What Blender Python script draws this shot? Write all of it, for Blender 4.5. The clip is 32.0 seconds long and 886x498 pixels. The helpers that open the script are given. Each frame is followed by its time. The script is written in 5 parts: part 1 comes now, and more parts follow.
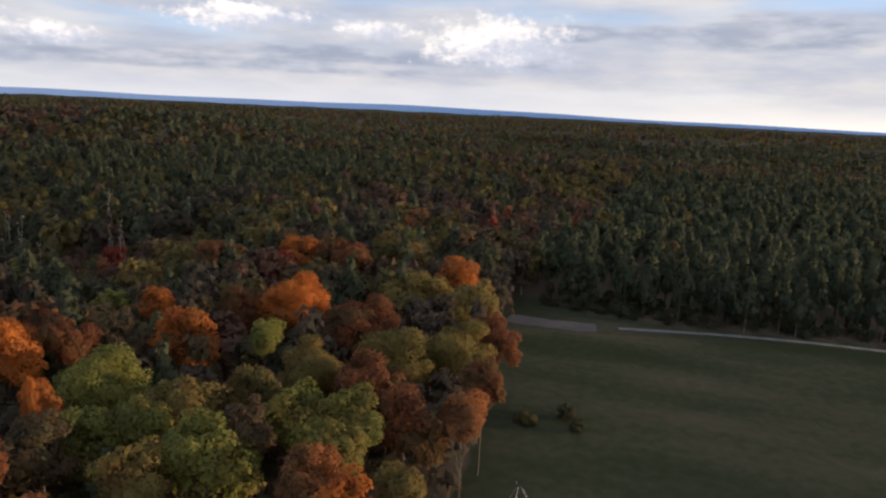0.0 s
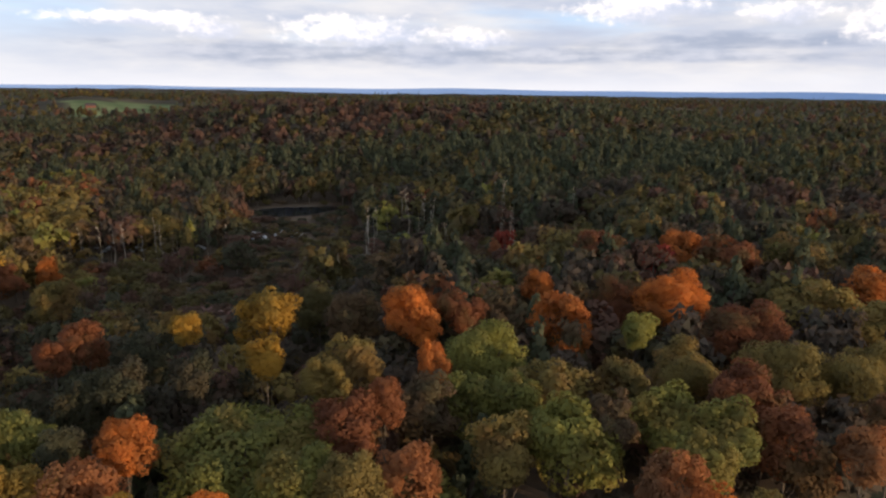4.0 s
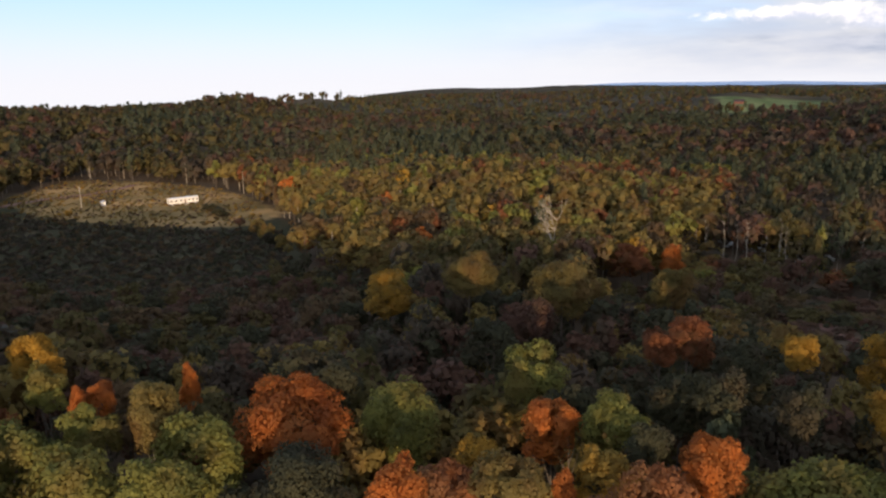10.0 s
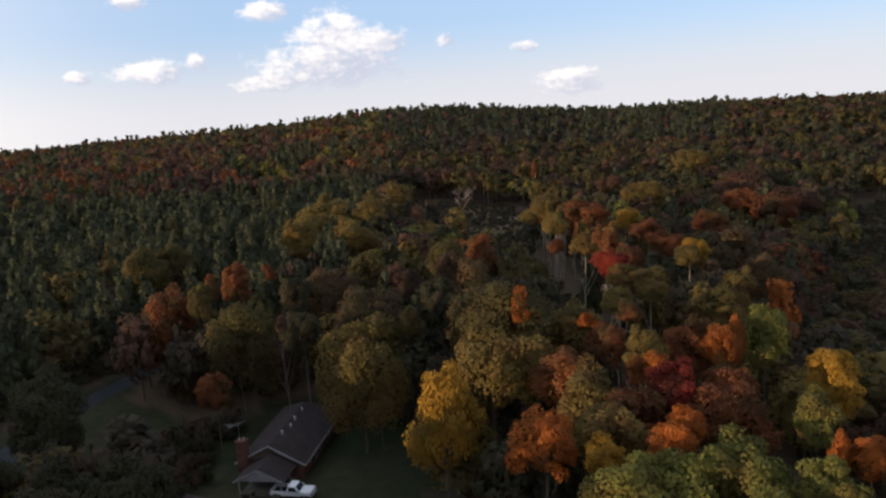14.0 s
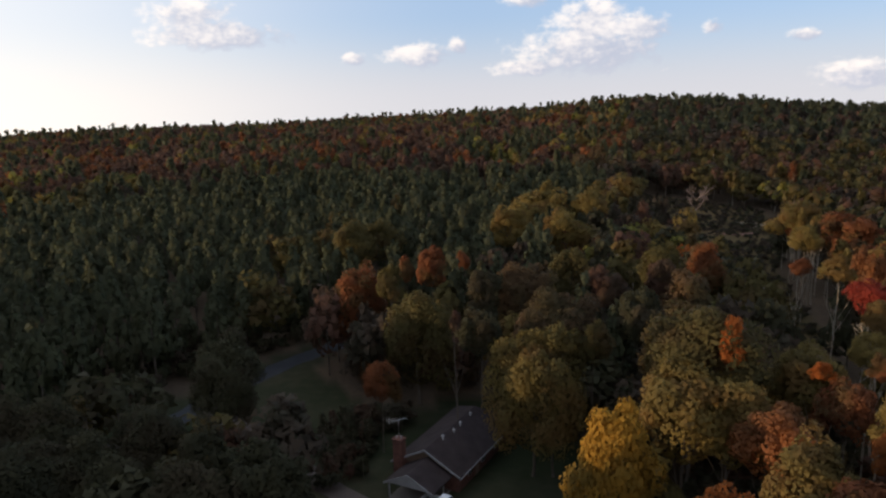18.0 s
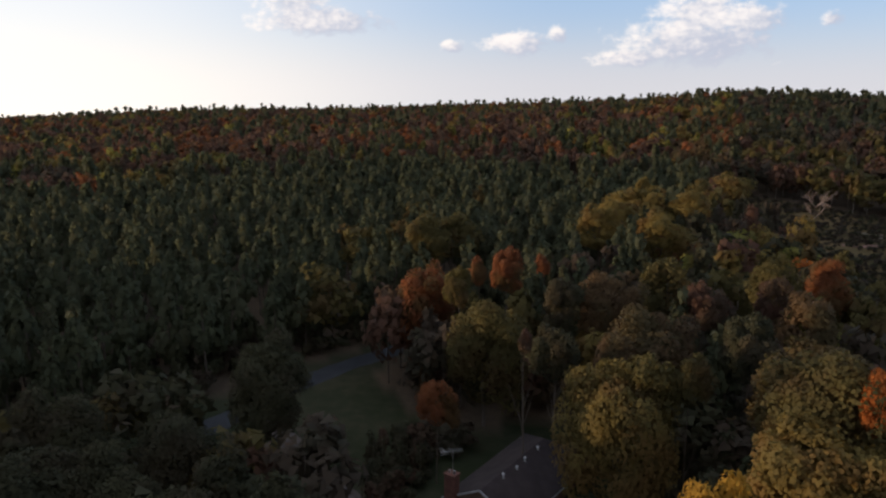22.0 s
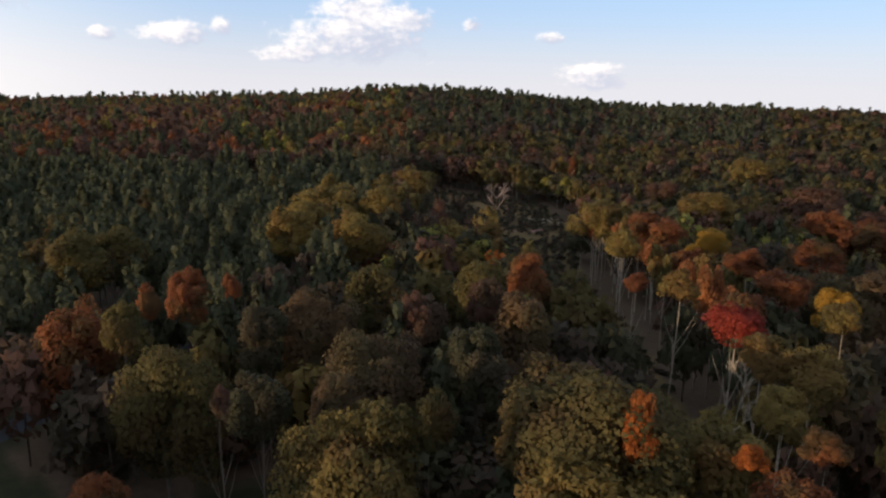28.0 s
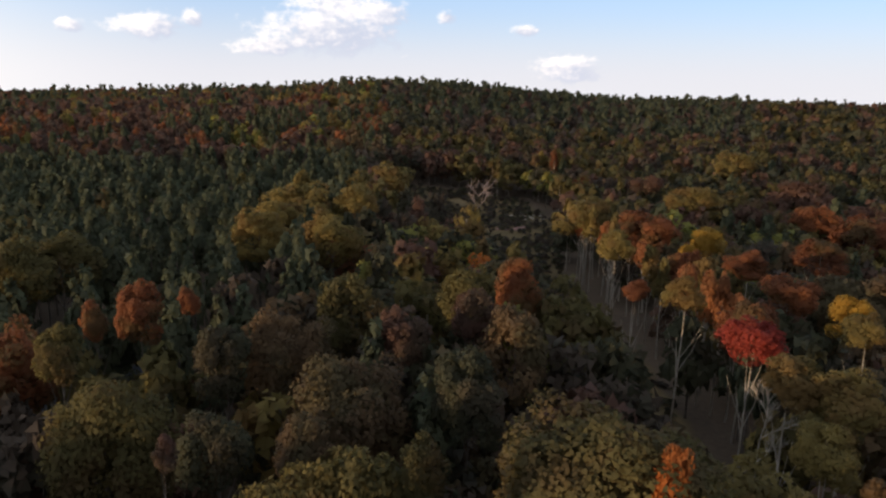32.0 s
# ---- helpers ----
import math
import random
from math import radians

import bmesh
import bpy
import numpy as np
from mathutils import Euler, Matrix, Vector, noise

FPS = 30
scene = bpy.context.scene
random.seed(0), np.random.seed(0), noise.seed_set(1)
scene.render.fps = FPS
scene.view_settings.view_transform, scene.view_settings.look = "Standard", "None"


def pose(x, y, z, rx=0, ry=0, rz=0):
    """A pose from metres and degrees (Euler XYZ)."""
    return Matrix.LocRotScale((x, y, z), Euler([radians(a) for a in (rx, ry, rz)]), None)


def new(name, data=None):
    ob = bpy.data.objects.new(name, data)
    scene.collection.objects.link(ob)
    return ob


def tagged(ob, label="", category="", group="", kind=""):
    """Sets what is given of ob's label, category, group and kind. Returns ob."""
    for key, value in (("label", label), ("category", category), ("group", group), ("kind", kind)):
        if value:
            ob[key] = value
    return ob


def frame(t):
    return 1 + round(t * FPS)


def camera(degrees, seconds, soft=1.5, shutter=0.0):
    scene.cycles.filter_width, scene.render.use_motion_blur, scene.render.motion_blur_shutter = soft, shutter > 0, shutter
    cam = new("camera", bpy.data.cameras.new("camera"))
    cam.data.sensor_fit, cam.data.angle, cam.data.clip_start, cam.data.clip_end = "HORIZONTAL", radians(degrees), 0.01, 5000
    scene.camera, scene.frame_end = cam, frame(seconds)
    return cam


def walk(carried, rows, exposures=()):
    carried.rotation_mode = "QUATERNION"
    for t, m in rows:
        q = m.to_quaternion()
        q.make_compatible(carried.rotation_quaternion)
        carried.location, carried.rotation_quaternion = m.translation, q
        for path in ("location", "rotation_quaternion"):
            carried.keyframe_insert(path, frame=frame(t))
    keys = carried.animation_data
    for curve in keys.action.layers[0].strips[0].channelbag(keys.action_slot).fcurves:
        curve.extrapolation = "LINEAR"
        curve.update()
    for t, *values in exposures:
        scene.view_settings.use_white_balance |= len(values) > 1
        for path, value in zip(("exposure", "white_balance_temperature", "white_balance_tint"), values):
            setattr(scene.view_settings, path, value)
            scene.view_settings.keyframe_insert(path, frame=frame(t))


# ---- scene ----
cam = camera(63.70, 32.0, soft=2.4)
PATH = (
    (0.0, 24.79, 4.33, 52.07, 15.64, -11.57, 2.75),
    (0.5, 24.68, 4.60, 51.98, 15.43, -11.42, 2.58),
    (1.0, 24.53, 4.89, 51.92, 15.96, -11.31, 2.67),
    (1.5, 24.42, 5.09, 51.85, 21.83, -11.59, 2.64),
    (2.0, 24.33, 5.22, 51.79, 33.90, -12.32, 2.44),
    (2.5, 24.28, 5.32, 51.72, 41.31, -12.76, 2.39),
    (4.5, 23.89, 6.01, 51.44, 47.88, -13.02, 0.24),
    (5.0, 23.81, 6.13, 51.37, 51.83, -13.08, 0.07),
    (5.5, 23.77, 6.21, 51.35, 57.67, -13.22, -0.17),
    (6.0, 23.70, 6.26, 51.35, 63.79, -13.27, -0.37),
    (6.5, 23.56, 6.32, 51.29, 69.77, -13.27, -0.35),
    (7.0, 23.26, 6.44, 51.15, 72.98, -13.24, -0.38),
    (7.5, 22.84, 6.63, 51.05, 73.19, -13.26, -0.32),
    (8.0, 21.75, 7.03, 51.05, 74.84, -13.23, -0.19),
    (8.5, 20.70, 7.31, 51.07, 75.10, -13.22, -0.17),
    (9.0, 19.60, 7.49, 51.08, 75.72, -13.24, -0.10),
    (9.5, 18.41, 7.63, 51.04, 82.18, -13.24, -0.15),
    (10.0, 17.02, 7.86, 50.96, 94.28, -13.26, -0.59),
    (10.5, 15.39, 8.27, 50.89, 103.54, -13.22, -0.70),
    (11.0, 13.41, 8.56, 50.82, 106.12, -13.21, -0.65),
    (11.5, 11.35, 8.52, 50.76, 106.46, -13.19, -0.52),
    (12.0, 9.28, 8.20, 50.67, 108.37, -13.19, -0.36),
    (12.5, 7.03, 7.80, 50.54, 116.84, -13.21, -0.29),
    (13.0, 4.40, 7.91, 50.40, 130.07, -12.60, -2.26),
    (13.5, 1.94, 8.21, 50.20, 145.74, -12.21, -3.12),
    (14.0, -0.21, 8.03, 50.11, 162.39, -11.69, -3.62),
    (14.5, -1.85, 7.21, 49.92, 171.44, -11.36, -3.40),
    (15.0, -3.12, 6.08, 49.73, 175.30, -11.33, -2.90),
    (15.5, -4.18, 4.83, 49.58, 177.67, -11.38, -2.67),
    (17.5, -7.46, -1.00, 49.08, 181.45, -11.83, -1.72),
    (18.0, -8.02, -2.56, 49.03, 181.47, -11.94, -1.46),
    (18.5, -8.47, -4.10, 49.01, 182.96, -12.13, -1.25),
    (19.0, -8.89, -5.67, 48.95, 185.25, -12.23, -1.08),
    (19.5, -9.17, -7.29, 48.86, 187.09, -12.36, -0.88),
    (20.0, -9.43, -9.01, 48.75, 187.90, -12.47, -0.70),
    (20.5, -9.57, -10.74, 48.63, 188.40, -12.57, -0.51),
    (21.0, -9.62, -12.38, 48.51, 188.61, -12.64, -0.32),
    (21.5, -9.56, -13.95, 48.38, 188.65, -12.69, -0.24),
    (22.0, -9.46, -15.47, 48.25, 188.72, -12.75, -0.05),
    (22.5, -9.33, -17.03, 48.14, 188.84, -12.86, 0.23),
    (23.0, -9.20, -18.53, 48.02, 188.12, -12.86, 0.35),
    (23.5, -9.10, -20.05, 47.91, 185.46, -12.90, 0.63),
    (24.0, -9.06, -21.52, 47.82, 184.51, -12.94, 0.76),
    (24.5, -9.05, -23.03, 47.71, 180.29, -12.93, 0.87),
    (25.0, -8.86, -24.49, 47.62, 175.38, -12.87, 0.92),
    (25.5, -8.66, -25.89, 47.53, 173.41, -12.86, 0.93),
    (26.0, -8.53, -27.26, 47.48, 172.33, -12.89, 0.93),
    (26.5, -8.46, -28.56, 47.37, 168.45, -12.83, 1.01),
    (28.5, -8.53, -33.70, 47.08, 162.53, -12.97, 1.35),
    (29.0, -8.68, -34.93, 47.02, 161.99, -13.03, 1.40),
    (29.5, -8.91, -36.15, 46.93, 161.72, -13.08, 1.38),
    (30.0, -9.17, -37.39, 46.85, 161.60, -13.16, 1.42),
    (30.5, -9.50, -38.66, 46.77, 161.54, -13.24, 1.36),
    (31.0, -9.86, -39.84, 46.73, 161.50, -13.27, 1.33),
    (31.5, -10.20, -40.93, 46.76, 161.46, -13.32, 1.18),
    (32.0, -10.60, -41.95, 46.77, 161.04, -13.39, 1.20),
)
walk(cam, [(t, Matrix.Translation((x, y, z)) @ pose(0, 0, 0, 90 + pitch, 0, yaw) @ pose(0, 0, 0, 0, 0, roll))
           for t, x, y, z, yaw, pitch, roll in PATH],
     [(0, 0.1), (5, 0.33), (10, 0.28), (13, 0.13), (15, -0.02), (18, -0.1), (23, -0.13), (27, 0.04), (32, 0.13)])

# ---- world and sun ----
SUN_AZ, SUN_EL = 283.0, 7.0          # degrees to the left of +y, and above the horizon
sun_way = Vector((-math.sin(radians(SUN_AZ)) * math.cos(radians(SUN_EL)), math.cos(radians(SUN_AZ)) * math.cos(radians(SUN_EL)), math.sin(radians(SUN_EL))))
world = bpy.data.worlds.new("evening_sky")
scene.world = world
world.use_nodes = True


CLOUDS = (   # bearing, elevation, half width, half height of the heaped clouds, in degrees
    (170.3, 3.3, 5.9, 1.9), (169.8, 5.2, 3.2, 2.2), (166.3, 4.7, 2.5, 1.4), (174.4, 2.2, 2.9, 0.8), (182.9, 3.3, 3.0, 1.0), (188.1, 3.1, 1.1, 0.55),
    (179.9, 3.9, 0.9, 0.8), (174.6, 7.3, 1.9, 0.9), (161.1, 4.6, 0.8, 0.7), (155.2, 3.7, 1.2, 0.5), (151.8, 0.9, 2.7, 1.2), (198.2, 5.0, 5.2, 1.3),
    (200.0, 6.3, 3.0, 1.4), (184.3, 8.1, 1.3, 0.7), (12.0, 4.6, 6.6, 2.2), (21.9, 5.2, 3.0, 0.9), (31.8, 5.6, 5.4, 1.2), (52.8, 3.9, 6.2, 1.4),
    (44.3, 3.4, 3.6, 0.9), (64.0, 3.9, 3.0, 0.8), (68.5, 4.4, 6.8, 0.6))
BANKS = ((21.8, 3.2, 18.0, 0.8), (-7.0, 5.7, 11.0, 1.7), (57.2, 2.3, 19.0, 1.2), (5.7, 5.6, 3.6, 1.0), (36.0, 2.2, 26.0, 0.7))   # long grey banks, the same


def sky_nodes(nt):
    """Evening sky: clear air, a pale veil that thickens to the horizon, long grey banks to the north and heaped clouds to the south."""
    nt.nodes.clear()
    N, L = nt.nodes.new, nt.links.new

    def val(op, a, b=None, c=None):
        n = N("ShaderNodeMath")
        n.operation = op
        for i, v in enumerate((a, b, c)):
            if v is None:
                continue
            if isinstance(v, (int, float)):
                n.inputs[i].default_value = v
            else:
                L(v, n.inputs[i])
        return n.outputs[0]

    def fade(v, lo, hi):
        n = N("ShaderNodeMapRange")
        n.interpolation_type = "SMOOTHSTEP"
        L(v, n.inputs[0])
        n.inputs[1].default_value, n.inputs[2].default_value = lo, hi
        return n.outputs[0]

    def mix(f, a, b):
        n = N("ShaderNodeMix")
        n.data_type = "RGBA"
        if isinstance(f, float):
            n.inputs[0].default_value = f
        else:
            L(f, n.inputs[0])
        for k, v in ((6, a), (7, b)):
            if isinstance(v, tuple):
                n.inputs[k].default_value = (*v, 1)
            else:
                L(v, n.inputs[k])
        return n.outputs[2]

    co = N("ShaderNodeTexCoord").outputs["Generated"]

    def along(way):
        n = N("ShaderNodeVectorMath")
        n.operation = "DOT_PRODUCT"
        L(co, n.inputs[0])
        n.inputs[1].default_value = way
        return n.outputs["Value"]

    mid = radians(100)
    ahead, left, up = along((-math.sin(mid), math.cos(mid), 0)), along((-math.cos(mid), -math.sin(mid), 0)), along((0, 0, 1))
    az = val("MULTIPLY_ADD", val("ARCTAN2", left, ahead), 57.2958, 100.0)
    el = val("MULTIPLY", val("ARCSINE", up), 57.2958)
    sky = N("ShaderNodeTexSky")
    sky.sky_type = "NISHITA"
    sky.sun_disc = False
    sky.sun_elevation, sky.sun_rotation = radians(SUN_EL + 6), radians(-SUN_AZ)
    sky.air_density, sky.dust_density, sky.ozone_density = 1.0, 0.4, 3.0
    clear = N("ShaderNodeVectorMath")
    clear.operation = "MULTIPLY"
    L(sky.outputs[0], clear.inputs[0])
    clear.inputs[1].default_value = (1.0, 1.0, 1.15)
    clear_air = mix(0.65, clear.outputs[0], (3.6, 5.0, 7.2))
    veil_col = mix(fade(along(tuple(sun_way)), -0.1, 0.75), (5.9, 5.75, 6.0), (9.0, 8.1, 7.0))
    veil = val("MULTIPLY_ADD", fade(el, 6.5, -1.0), 0.85, 0.08)
    base = mix(veil, clear_air, veil_col)
    base = mix(val("MULTIPLY", fade(val("ABSOLUTE", val("SUBTRACT", az, 232.0)), 55.0, 10.0), 0.55), base, (10.6, 9.9, 9.0))

    def plane(sx, sy, detail, seed):
        v = N("ShaderNodeCombineXYZ")
        L(val("MULTIPLY", az, sx), v.inputs[0])
        L(val("MULTIPLY", el, sy), v.inputs[1])
        v.inputs[2].default_value = seed
        n = N("ShaderNodeTexNoise")
        n.inputs["Scale"].default_value, n.inputs["Detail"].default_value, n.inputs["Roughness"].default_value = 1.0, detail, 0.54
        L(v.outputs[0], n.inputs["Vector"])
        return n.outputs["Fac"]

    puff, fine = plane(0.5, 0.75, 6, 3.0), plane(1.5, 2.2, 6, 8.0)
    shape, long = None, None
    for a, e, w, h in BANKS:
        dx = val("MULTIPLY", val("SUBTRACT", az, a), 1 / w)
        dy = val("MULTIPLY", val("SUBTRACT", el, e), 1 / h)
        k = val("SUBTRACT", 1.0, val("SQRT", val("ADD", val("MULTIPLY", dx, dx), val("MULTIPLY", dy, dy))))
        long = k if long is None else val("MAXIMUM", long, k)
    total, lean, side = 0.001, 0.0, 0.0
    for a, e, w, h in CLOUDS:
        dx = val("MULTIPLY", val("SUBTRACT", az, a), 1 / w)
        dy = val("MULTIPLY", val("SUBTRACT", el, e), 1 / h)
        d = val("SQRT", val("ADD", val("MULTIPLY", dx, dx), val("MULTIPLY", dy, dy)))
        k = val("SUBTRACT", 1.0, d)
        shape = k if shape is None else val("MAXIMUM", shape, k)
        weight = val("MAXIMUM", val("ADD", k, 0.3), 0.0)
        total = val("ADD", weight, total)
        lean = val("MULTIPLY_ADD", weight, dy, lean)
        side = val("MULTIPLY_ADD", weight, dx, side)
    thick = val("ADD", val("MULTIPLY", shape, 1.25), val("MULTIPLY_ADD", puff, 2.0, -1.0))
    heap = fade(val("ADD", thick, val("MULTIPLY_ADD", fine, 1.0, -0.5)), -0.1, 0.7)
    banks = plane(0.05, 0.34, 4, 5.0)
    north = val("MULTIPLY", fade(val("ABSOLUTE", val("SUBTRACT", az, 15.0)), 85.0, 45.0), fade(el, -1.0, 2.2))
    bank = val("MULTIPLY", val("MULTIPLY", fade(banks, 0.22, 0.5), north), 0.85)
    bank_col = mix(fade(plane(0.1, 0.45, 5, 11.0), 0.3, 0.72), (3.3, 3.5, 4.3), (5.7, 5.35, 5.2))
    sky2 = mix(bank, base, bank_col)
    grey = fade(val("ADD", val("MULTIPLY", long, 0.9), val("MULTIPLY_ADD", plane(0.14, 0.8, 6, 21.0), 1.3, -0.65)), 0.0, 0.55)
    sky2 = mix(val("MULTIPLY", grey, 0.75), sky2, mix(fade(plane(0.3, 1.1, 6, 31.0), 0.35, 0.7), (2.3, 2.65, 3.5), (4.3, 4.4, 5.0)))
    lit = val("MULTIPLY_ADD", fine, 0.6, val("MULTIPLY_ADD", puff, 0.9, -0.3))
    lit = val("ADD", lit, val("MULTIPLY", val("DIVIDE", lean, total), 0.3))
    lit = val("ADD", lit, val("MULTIPLY", val("DIVIDE", side, total), 0.22))
    heap_col = mix(fade(lit, 0.2, 0.75), (4.4, 4.6, 5.5), (9.0, 8.2, 7.7))
    sky3 = mix(val("MULTIPLY", heap, 0.85), sky2, heap_col)
    out, bg = N("ShaderNodeOutputWorld"), N("ShaderNodeBackground")
    bg.inputs["Strength"].default_value = 0.137
    L(sky3, bg.inputs[0])
    L(bg.outputs[0], out.inputs[0])


sky_nodes(world.node_tree)
sun = new("sun", bpy.data.lights.new("sun", "SUN"))
sun.data.energy, sun.data.angle, sun.data.color = 5.0, radians(0.6), (1.0, 0.73, 0.48)
sun.rotation_mode = "QUATERNION"
sun.rotation_quaternion = sun_way.to_track_quat("Z", "Y")


# ---- materials ----
def foliage(name, low, high, third):
    """Leaves: their hue drifts from clump to clump, from tree to tree and over the stand; third is the tint of the odd clumps."""
    m = bpy.data.materials.new(name)
    m.use_nodes = True
    nt = m.node_tree
    N, L = nt.nodes.new, nt.links.new
    b = nt.nodes["Principled BSDF"]
    b.inputs["Roughness"].default_value = 0.75
    b.inputs["Specular IOR Level"].default_value = 0.12
    geo, info = N("ShaderNodeNewGeometry"), N("ShaderNodeObjectInfo")

    def cloud(scale, detail):
        n = N("ShaderNodeTexNoise")
        n.inputs["Scale"].default_value, n.inputs["Detail"].default_value = scale, detail
        L(geo.outputs["Position"], n.inputs["Vector"])
        return n.outputs["Fac"]

    def val(op, a, b, c=0.0):
        n = N("ShaderNodeMath")
        n.operation = op
        for i, v in enumerate((a, b, c)):
            if isinstance(v, float):
                n.inputs[i].default_value = v
            else:
                L(v, n.inputs[i])
        return n.outputs[0]

    tone = val("MULTIPLY_ADD", geo.outputs["Random Per Island"], 0.1, val("MULTIPLY_ADD", cloud(0.35, 3.0), 0.9, 0.06))
    tone = val("MULTIPLY_ADD", info.outputs["Random"], 0.22, tone)
    ramp = N("ShaderNodeValToRGB")
    e = ramp.color_ramp.elements
    low, high, third = ((v[0] * 0.95, v[1] * 0.89, v[2] * 0.88 + 0.006) for v in (low, high, third))
    e[0].position, e[0].color = 0.34, (*low, 1)
    e[1].position, e[1].color = 0.95, (*high, 1)
    L(tone, ramp.inputs[0])
    odd = N("ShaderNodeMapRange")
    odd.interpolation_type = "SMOOTHSTEP"
    odd.inputs[1].default_value, odd.inputs[2].default_value, odd.inputs[4].default_value = 0.48, 0.62, 0.8
    L(cloud(0.16, 4.0), odd.inputs[0])
    mix = N("ShaderNodeMix")
    mix.data_type = "RGBA"
    L(odd.outputs[0], mix.inputs[0])
    L(ramp.outputs[0], mix.inputs[6])
    mix.inputs[7].default_value = (*third, 1)
    L(mix.outputs[2], b.inputs["Base Color"])
    through_leaf, both = N("ShaderNodeBsdfTranslucent"), N("ShaderNodeMixShader")
    L(mix.outputs[2], through_leaf.inputs[0])
    both.inputs[0].default_value = 0.5
    L(b.outputs[0], both.inputs[1])
    L(through_leaf.outputs[0], both.inputs[2])
    L(both.outputs[0], nt.nodes["Material Output"].inputs[0])
    return m


LEAF = {
    "green": foliage("green_leaves", (0.072, 0.086, 0.025), (0.27, 0.265, 0.056), (0.185, 0.15, 0.04)),
    "olive": foliage("olive_leaves", (0.087, 0.077, 0.026), (0.264, 0.205, 0.055), (0.185, 0.119, 0.037)),
    "orange": foliage("orange_leaves", (0.183, 0.059, 0.017), (0.610, 0.213, 0.037), (0.268, 0.110, 0.029)),
    "rust": foliage("rust_leaves", (0.106, 0.047, 0.022), (0.280, 0.112, 0.038), (0.112, 0.084, 0.031)),
    "red": foliage("red_leaves", (0.140, 0.028, 0.018), (0.360, 0.065, 0.032), (0.140, 0.052, 0.026)),
    "yellow": foliage("yellow_leaves", (0.180, 0.114, 0.019), (0.480, 0.288, 0.036), (0.204, 0.156, 0.036)),
    "brown": foliage("brown_leaves", (0.075, 0.056, 0.029), (0.17, 0.115, 0.05), (0.095, 0.085, 0.036)),
    # Muted sets: haze and shade are mixed into these leaf colours.
    "dull_rust": foliage("muted_rust_leaves", (0.095, 0.056, 0.037), (0.155, 0.09, 0.052), (0.095, 0.074, 0.042)),
    "dull_olive": foliage("muted_olive_leaves", (0.064, 0.061, 0.02), (0.142, 0.122, 0.036), (0.115, 0.082, 0.03)),
    "dull_brown": foliage("muted_brown_leaves", (0.062, 0.052, 0.034), (0.105, 0.082, 0.05), (0.064, 0.062, 0.034)),
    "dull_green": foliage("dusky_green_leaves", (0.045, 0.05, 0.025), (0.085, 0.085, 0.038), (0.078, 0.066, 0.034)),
    # Paler rust, with the hillside's sunlight and haze put into its colour.
    "pale_rust": foliage("sun_toned_rust_leaves", (0.1, 0.062, 0.042), (0.15, 0.09, 0.056), (0.095, 0.076, 0.046)),
    "copper": foliage("copper_leaves", (0.144, 0.062, 0.026), (0.396, 0.168, 0.055), (0.192, 0.106, 0.043)),
    "pine": foliage("pine_needles", (0.053, 0.065, 0.036), (0.098, 0.113, 0.053), (0.087, 0.094, 0.047)),
}


def mottled(name, low, high, scale, rough=0.9, fine=12.0, metal=0.0, bump=0.0):
    m = bpy.data.materials.new(name)
    m.use_nodes = True
    nt = m.node_tree
    N, L = nt.nodes.new, nt.links.new
    b = nt.nodes["Principled BSDF"]
    b.inputs["Roughness"].default_value, b.inputs["Metallic"].default_value = rough, metal
    b.inputs["Specular IOR Level"].default_value = 0.25
    co = N("ShaderNodeTexCoord")
    n1, n2 = N("ShaderNodeTexNoise"), N("ShaderNodeTexNoise")
    n1.inputs["Scale"].default_value, n2.inputs["Scale"].default_value = scale, scale * fine
    n1.inputs["Detail"].default_value, n2.inputs["Detail"].default_value = 4, 3
    L(co.outputs["Object"], n1.inputs["Vector"])
    L(co.outputs["Object"], n2.inputs["Vector"])
    mix = N("ShaderNodeMath"); mix.operation = "MULTIPLY_ADD"
    L(n2.outputs["Fac"], mix.inputs[0]); mix.inputs[1].default_value = 0.5
    L(n1.outputs["Fac"], mix.inputs[2])
    ramp = N("ShaderNodeValToRGB")
    ramp.color_ramp.elements[0].position, ramp.color_ramp.elements[0].color = 0.5, (*low, 1)
    ramp.color_ramp.elements[1].position, ramp.color_ramp.elements[1].color = 1.0, (*high, 1)
    L(mix.outputs[0], ramp.inputs[0])
    L(ramp.outputs[0], b.inputs["Base Color"])
    if bump:
        bp = N("ShaderNodeBump")
        bp.inputs["Strength"].default_value = bump
        L(n2.outputs["Fac"], bp.inputs["Height"])
        L(bp.outputs[0], b.inputs["Normal"])
    return m


BARK = mottled("grey_brown_bark", (0.06, 0.045, 0.035), (0.16, 0.13, 0.1), 1.5, bump=0.4)
PALE_BARK = mottled("pale_bark", (0.17, 0.14, 0.105), (0.38, 0.33, 0.26), 1.2, bump=0.3)
GROUND = mottled("woodland_floor_and_grass", (0.055, 0.043, 0.032), (0.11, 0.08, 0.055), 0.03, fine=40)


